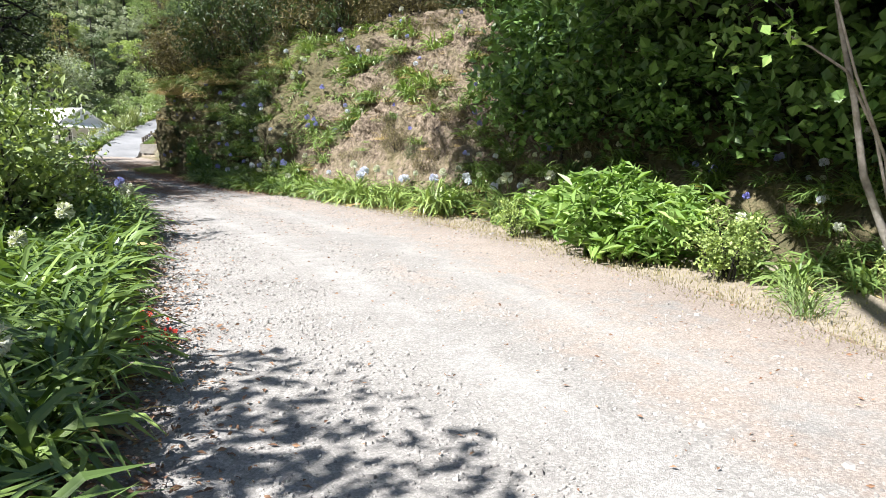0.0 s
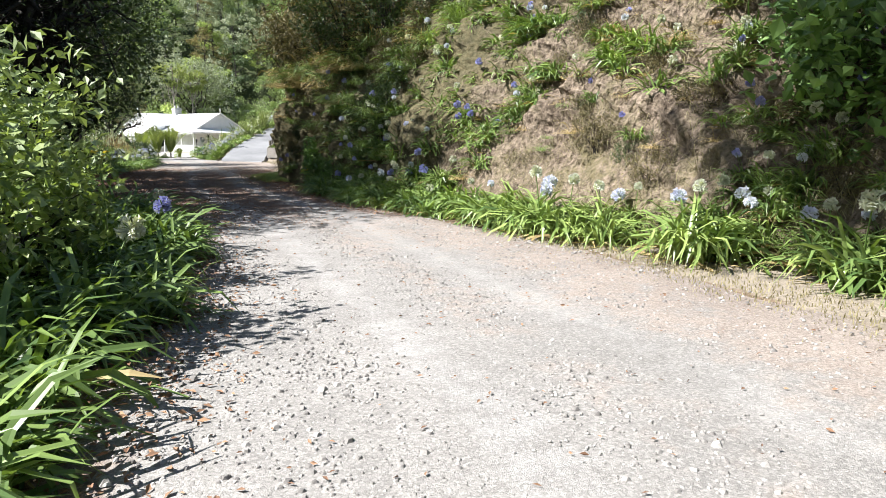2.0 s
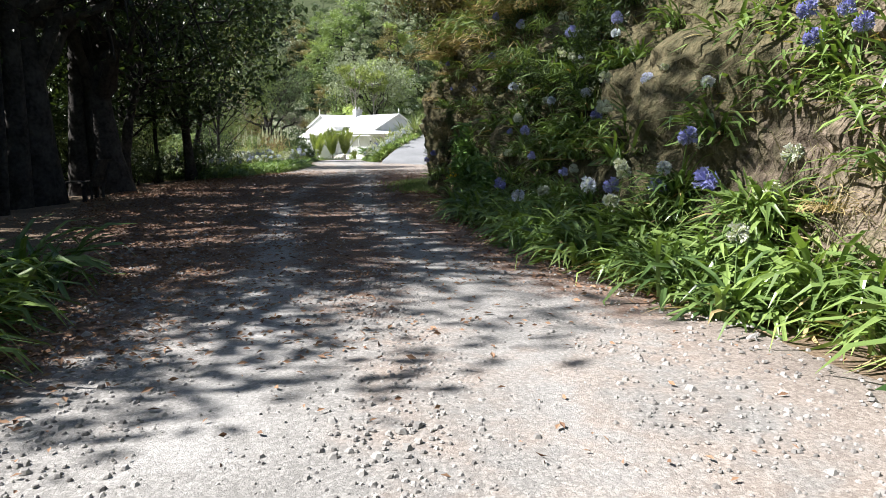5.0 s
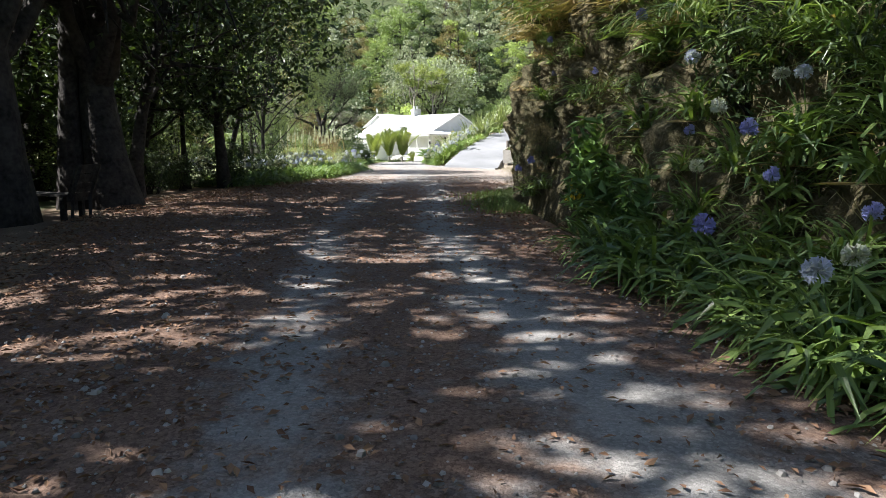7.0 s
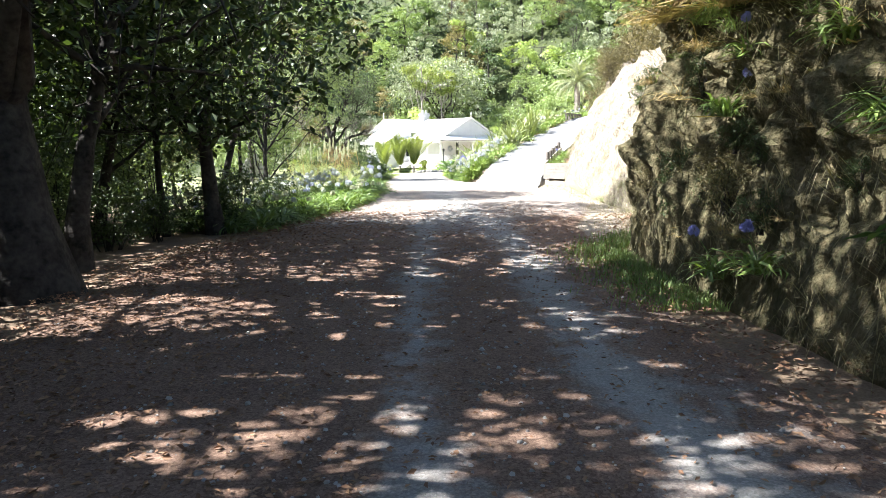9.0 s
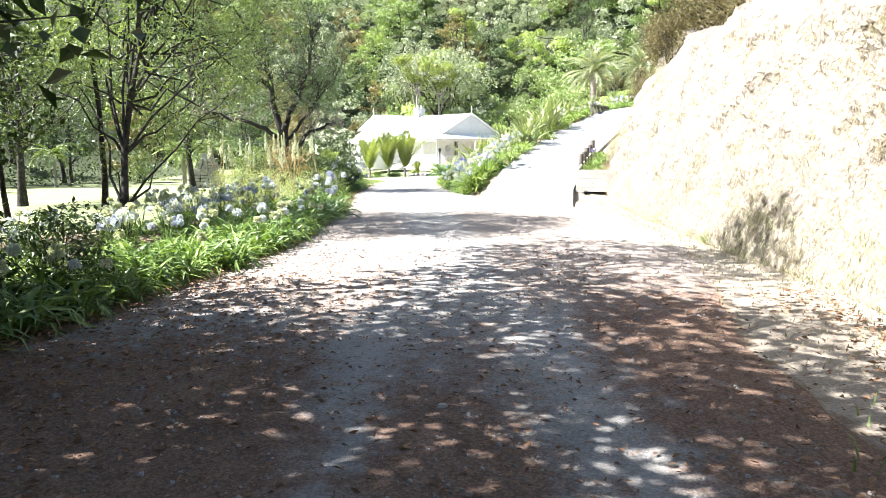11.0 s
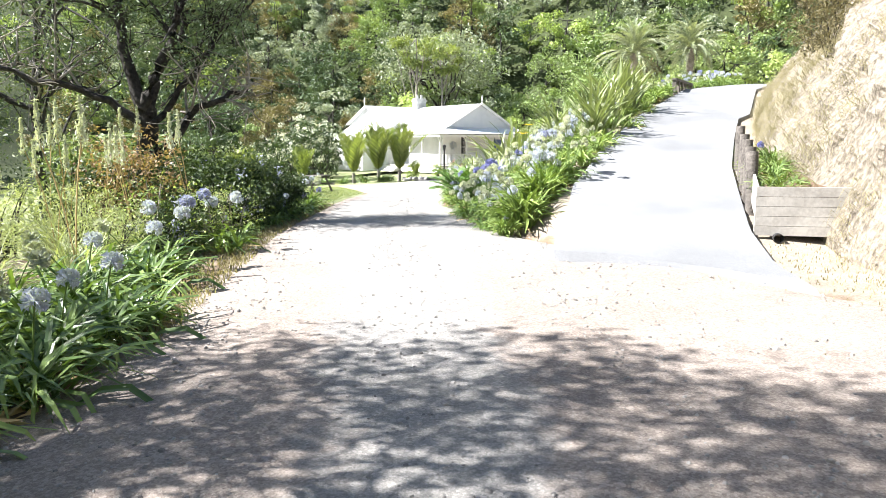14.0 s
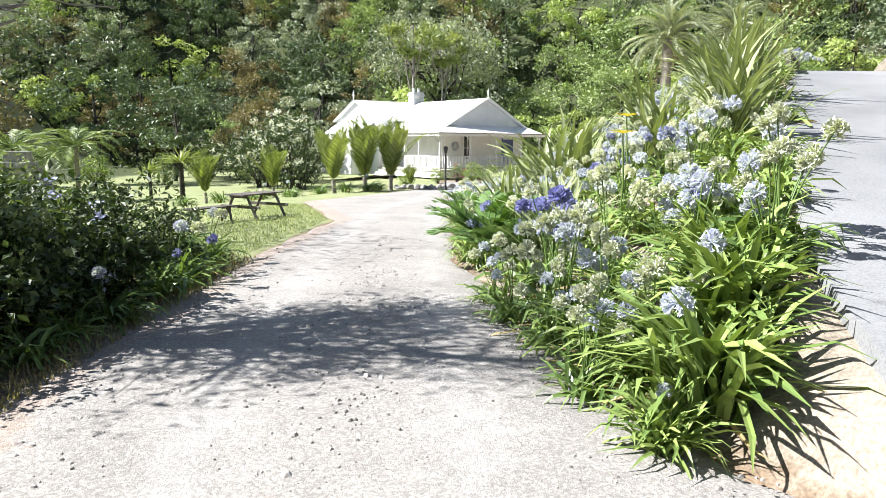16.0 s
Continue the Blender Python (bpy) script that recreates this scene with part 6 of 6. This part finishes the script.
# ---- litter, stones and grass, too many to count ----
def scatter_stones(n):
    rng = np.random.default_rng(41)
    y = rng.uniform(1, 66, n * 4)
    cx = np.interp(y, [p[1][1] for p in PATH], [p[1][0] for p in PATH])
    x = cx + rng.normal(0, 1.9, len(y))
    ok = (x > np.interp(y, ROAD_Y, ROAD_L) + 0.1) & (x < np.interp(y, ROAD_Y, ROAD_R) - 0.05)
    middle = np.interp(y, [0, 10, 20, 30, 45, 60, 72, 90], [0.9, 1.8, 1.5, 0.3, 0.4, -0.7, -0.8, 1.5])
    worn = np.exp(-((np.abs(x - middle) - 0.8) / 0.38) ** 2)
    ok &= rng.uniform(0, 1, len(x)) < (1 - 0.8 * worn) * (1 - 0.75 * smooth(20, 25, y) * smooth(46, 42, y)) * (1 - 0.7 * smooth(44, 50, y))
    x, y, worn = x[ok][:n], y[ok][:n], worn[ok][:n]
    m = len(x)
    s = rng.lognormal(-4.66, 0.4, m) * (1.25 - 0.5 * worn)
    w = np.arange(5) * 2 * np.pi / 5
    o = np.concatenate([np.stack([np.cos(w), np.sin(w), 0 * w - 0.3], -1), np.stack([0.55 * np.cos(w + 0.4), 0.55 * np.sin(w + 0.4), 0 * w + 0.38], -1)])
    v = o[None] * (s[:, None, None] * rng.uniform(0.65, 1.2, (m, 10, 1)))
    a = rng.uniform(0, 6.28, m)
    c, sn = np.cos(a)[:, None], np.sin(a)[:, None]
    v = np.stack([v[..., 0] * c - v[..., 1] * sn, v[..., 0] * sn + v[..., 1] * c, v[..., 2]], -1)
    v = v + np.stack([x, y, ground_z(x, y) + 0.036 + s * 0.15], -1)[:, None]
    f = np.array([[i, (i + 1) % 5, 5 + i] for i in range(5)] + [[(i + 1) % 5, 5 + (i + 1) % 5, 5 + i] for i in range(5)] + [[5, 6, 7], [5, 7, 8], [5, 8, 9]])
    f = (f[None] + (np.arange(m) * 10)[:, None, None]).reshape(-1, 3)
    tagged(link("gravel_stones", v.reshape(-1, 3), f, "stone"), "loose pale and grey gravel stones", "gravel", kind="stuff")


scatter_stones(34000)


def scatter_litter(name, n, xf, yr, size, mat, label, seed, lift=0.05):
    rng = np.random.default_rng(seed)
    y = rng.uniform(*yr, n)
    x = xf(y, rng)
    c = np.stack([x, y, ground_z(x, y) + lift], -1)
    v, f = leaf_cloud(c, size, rng, 0.45, 0.16, 0.0)
    tagged(link(name, v, f, mat), label, "litter", kind="stuff")


scatter_litter("fallen_leaves", 13000, lambda y, g: np.interp(y, ROAD_Y, ROAD_L) + np.abs(g.normal(0, 1.6, len(y))) - 0.6, (19, 43), 0.06, "litter", "brown fallen leaves under the trees", 51)
scatter_litter("fallen_leaves", 12000, lambda y, g: g.uniform(-4.5, 3.2, len(y)), (21, 45), 0.055, "litter", "brown fallen leaves strewn over the shaded lane", 55)
scatter_litter("fallen_leaves", 3200, lambda y, g: np.interp(y, FOOT_Y, FOOT_X) - 0.3 - np.abs(g.normal(0, 0.5, len(y))), (20, 42), 0.07, "litter", "dry fallen leaves along the foot of the bank", 52)
scatter_litter("fallen_leaves", 4600, lambda y, g: np.interp(y, ROAD_Y, ROAD_L) + 0.1 + g.normal(0, 0.4, len(y)), (1, 20), 0.06, "litter", "dry leaves along the border", 53)
scatter_litter("fallen_leaves", 2600, lambda y, g: g.uniform(-2.5, 4.5, len(y)), (1, 42), 0.045, "litter", "scattered dry leaves on the gravel", 54)


def grass(name, n, xf, yr, h, mat, label, seed):
    rng = np.random.default_rng(seed)
    y = rng.uniform(*yr, n)
    x = xf(y, rng)
    z = ground_z(x, y) + 0.005
    a = rng.uniform(0, 6.28, n)
    L = h * rng.uniform(0.5, 1.3, n)
    w = 0.006 + 0.05 * L * 0.2
    dx, dy = np.cos(a), np.sin(a)
    lean = rng.uniform(0.2, 0.9, n) * L
    b = np.stack([x, y, z], -1)
    s = np.stack([-dy * w, dx * w, 0 * w], -1)
    mid = b + np.stack([dx * lean * 0.35, dy * lean * 0.35, L * 0.6], -1)
    tip = b + np.stack([dx * lean, dy * lean, L * 0.95], -1)
    v = np.stack([b - s, b + s, mid + s * 0.7, mid - s * 0.7, tip], 1)
    i = np.arange(n) * 5
    f = np.concatenate([np.stack([i, i + 1, i + 2], 1), np.stack([i, i + 2, i + 3], 1), np.stack([i + 3, i + 2, i + 4], 1)])
    tagged(link(name, v.reshape(-1, 3), f, mat), label, "grass", kind="stuff")


grass("verge_grass", 8000, lambda y, g: np.interp(y, ROAD_Y, ROAD_R) + g.normal(0.1, 0.55, len(y)), (1, 17), 0.045, "dry_blade", "short dry verge grass", 61)
grass("verge_grass", 5000, lambda y, g: np.interp(y, FOOT_Y, FOOT_X) - 0.1 - np.abs(g.normal(0, 0.45, len(y))), (32, 38.5), 0.12, "grass_blade", "green grass at the foot of the rock", 62)
grass("verge_grass", 4500, lambda y, g: np.interp(y, FOOT_Y, FOOT_X) + 0.3 - np.abs(g.normal(0, 0.9, len(y))), (39, 56), 0.04, "dry_blade", "sparse dry grass below the bank", 63)
grass("lawn_grass", 14000, lambda y, g: np.interp(y, ROAD_Y, ROAD_L) - 0.2 - np.abs(g.normal(0, 2.2, len(y))), (63.5, 76), 0.05, "lawn_blade", "mown lawn beside the lane", 64)
grass("verge_grass", 6000, lambda y, g: np.interp(y, ROAD_Y, ROAD_L) + 0.1 - np.abs(g.normal(0, 0.5, len(y))), (51.5, 64), 0.06, "dry_blade", "dry grass along the lane edge", 65)


def undergrowth(n, xr, yr, size, seed, mat, keep):
    rng = np.random.default_rng(seed)
    x, y = rng.uniform(*xr, n), rng.uniform(*yr, n)
    ok = keep(x, y)
    x, y = x[ok], y[ok]
    c = np.stack([x, y, ground_z(x, y) + rng.uniform(0, 1.3, len(x)) ** 1.5], -1)
    tagged(link("undergrowth", *leaf_cloud(c, size, rng, 0.5), mat), "ferny undergrowth covering the forest slope", "undergrowth", kind="stuff")


def bank_grass(n, yr, tr, h, mat, label, seed):
    """Thin dry blades hanging on the face of the cutting."""
    rng = np.random.default_rng(seed)
    k = rng.integers(0, n // 14, n)
    cy, ct = rng.uniform(*yr, n // 14), rng.uniform(*tr, n // 14) ** 1.4
    y, t = cy[k] + rng.normal(0, 0.16, n), np.clip(ct[k] + rng.normal(0, 0.02, n), 0, 1)
    fx, hh, ll = (np.interp(y, FOOT_Y, c) for c in (FOOT_X, BANK_H, LEAN))
    b = np.stack([fx + ll * hh * t ** 1.15 - 0.06, y, np.where(y > 55, drive_z(y), 0) + hh * t], -1)
    L = h * rng.uniform(0.4, 1.3, n)
    w = np.stack([0 * L, 0.004 + 0.012 * L, 0 * L], -1)
    out = np.stack([-rng.uniform(0.1, 0.7, n) * L, rng.normal(0, 0.35, n) * L, rng.uniform(0.1, 0.6, n) * L], -1)
    tip = b + out * 1.4 - np.stack([0 * L, 0 * L, L * rng.uniform(0.2, 1.0, n)], -1)
    v = np.stack([b - w, b + w, b + out + w * 0.7, b + out - w * 0.7, tip], 1)
    i = np.arange(n) * 5
    f = np.concatenate([np.stack([i, i + 1, i + 2], 1), np.stack([i, i + 2, i + 3], 1), np.stack([i + 3, i + 2, i + 4], 1)])
    tagged(link("bank_grass", v.reshape(-1, 3), f, mat), label, "grass", kind="stuff")


bank_grass(11000, (37.6, 67), (0, 0.9), 0.22, "dry_blade", "dry yellow grass on the pale cutting", 81)
bank_grass(6500, (57, 70), (0, 1), 0.26, "dry_blade", "dense dry grass above the timber posts", 85)
bank_grass(3000, (37.6, 54), (0, 0.3), 0.16, "pale_blade", "pale green grass at the foot of the cutting", 82)
bank_grass(5000, (11, 21), (0.05, 1), 0.3, "dry_blade", "dry roots and grass on the clay face", 83)
bank_grass(3200, (24, 37), (0.02, 1), 0.35, "dry_blade", "dry grass and roots on the shaded rock", 84)
undergrowth(40000, (-62, 80), (95, 195), 0.6, 71, "leaf_hill", lambda x, y: (y + 0.35 * x > 117) & (y + 0.35 * x < 172))
undergrowth(12000, (-62, 80), (95, 195), 0.5, 73, "leaf_mid", lambda x, y: (x > -6) & (y + 0.35 * x > 117) & (y + 0.35 * x < 172))
undergrowth(16000, (-48, -9), (-6, 112), 0.3, 72, "leaf_dark", lambda x, y: (x < -25 + 0.0 * y) | ((y < 46) & (x < -7.5)))
lay_beds({"border": ("agapanthus_bed", "mass of agapanthus leaves and flower heads behind the border", "plants"),
          "face": ("agapanthus_bed", "agapanthus clumps clinging to the clay bank", "plants"),
          "slope": ("agapanthus_bed", "mass of blue and white agapanthus on the embankment", "plants"),
          "forest": ("forest", "dense mixed native forest on the hillside", "forest")})
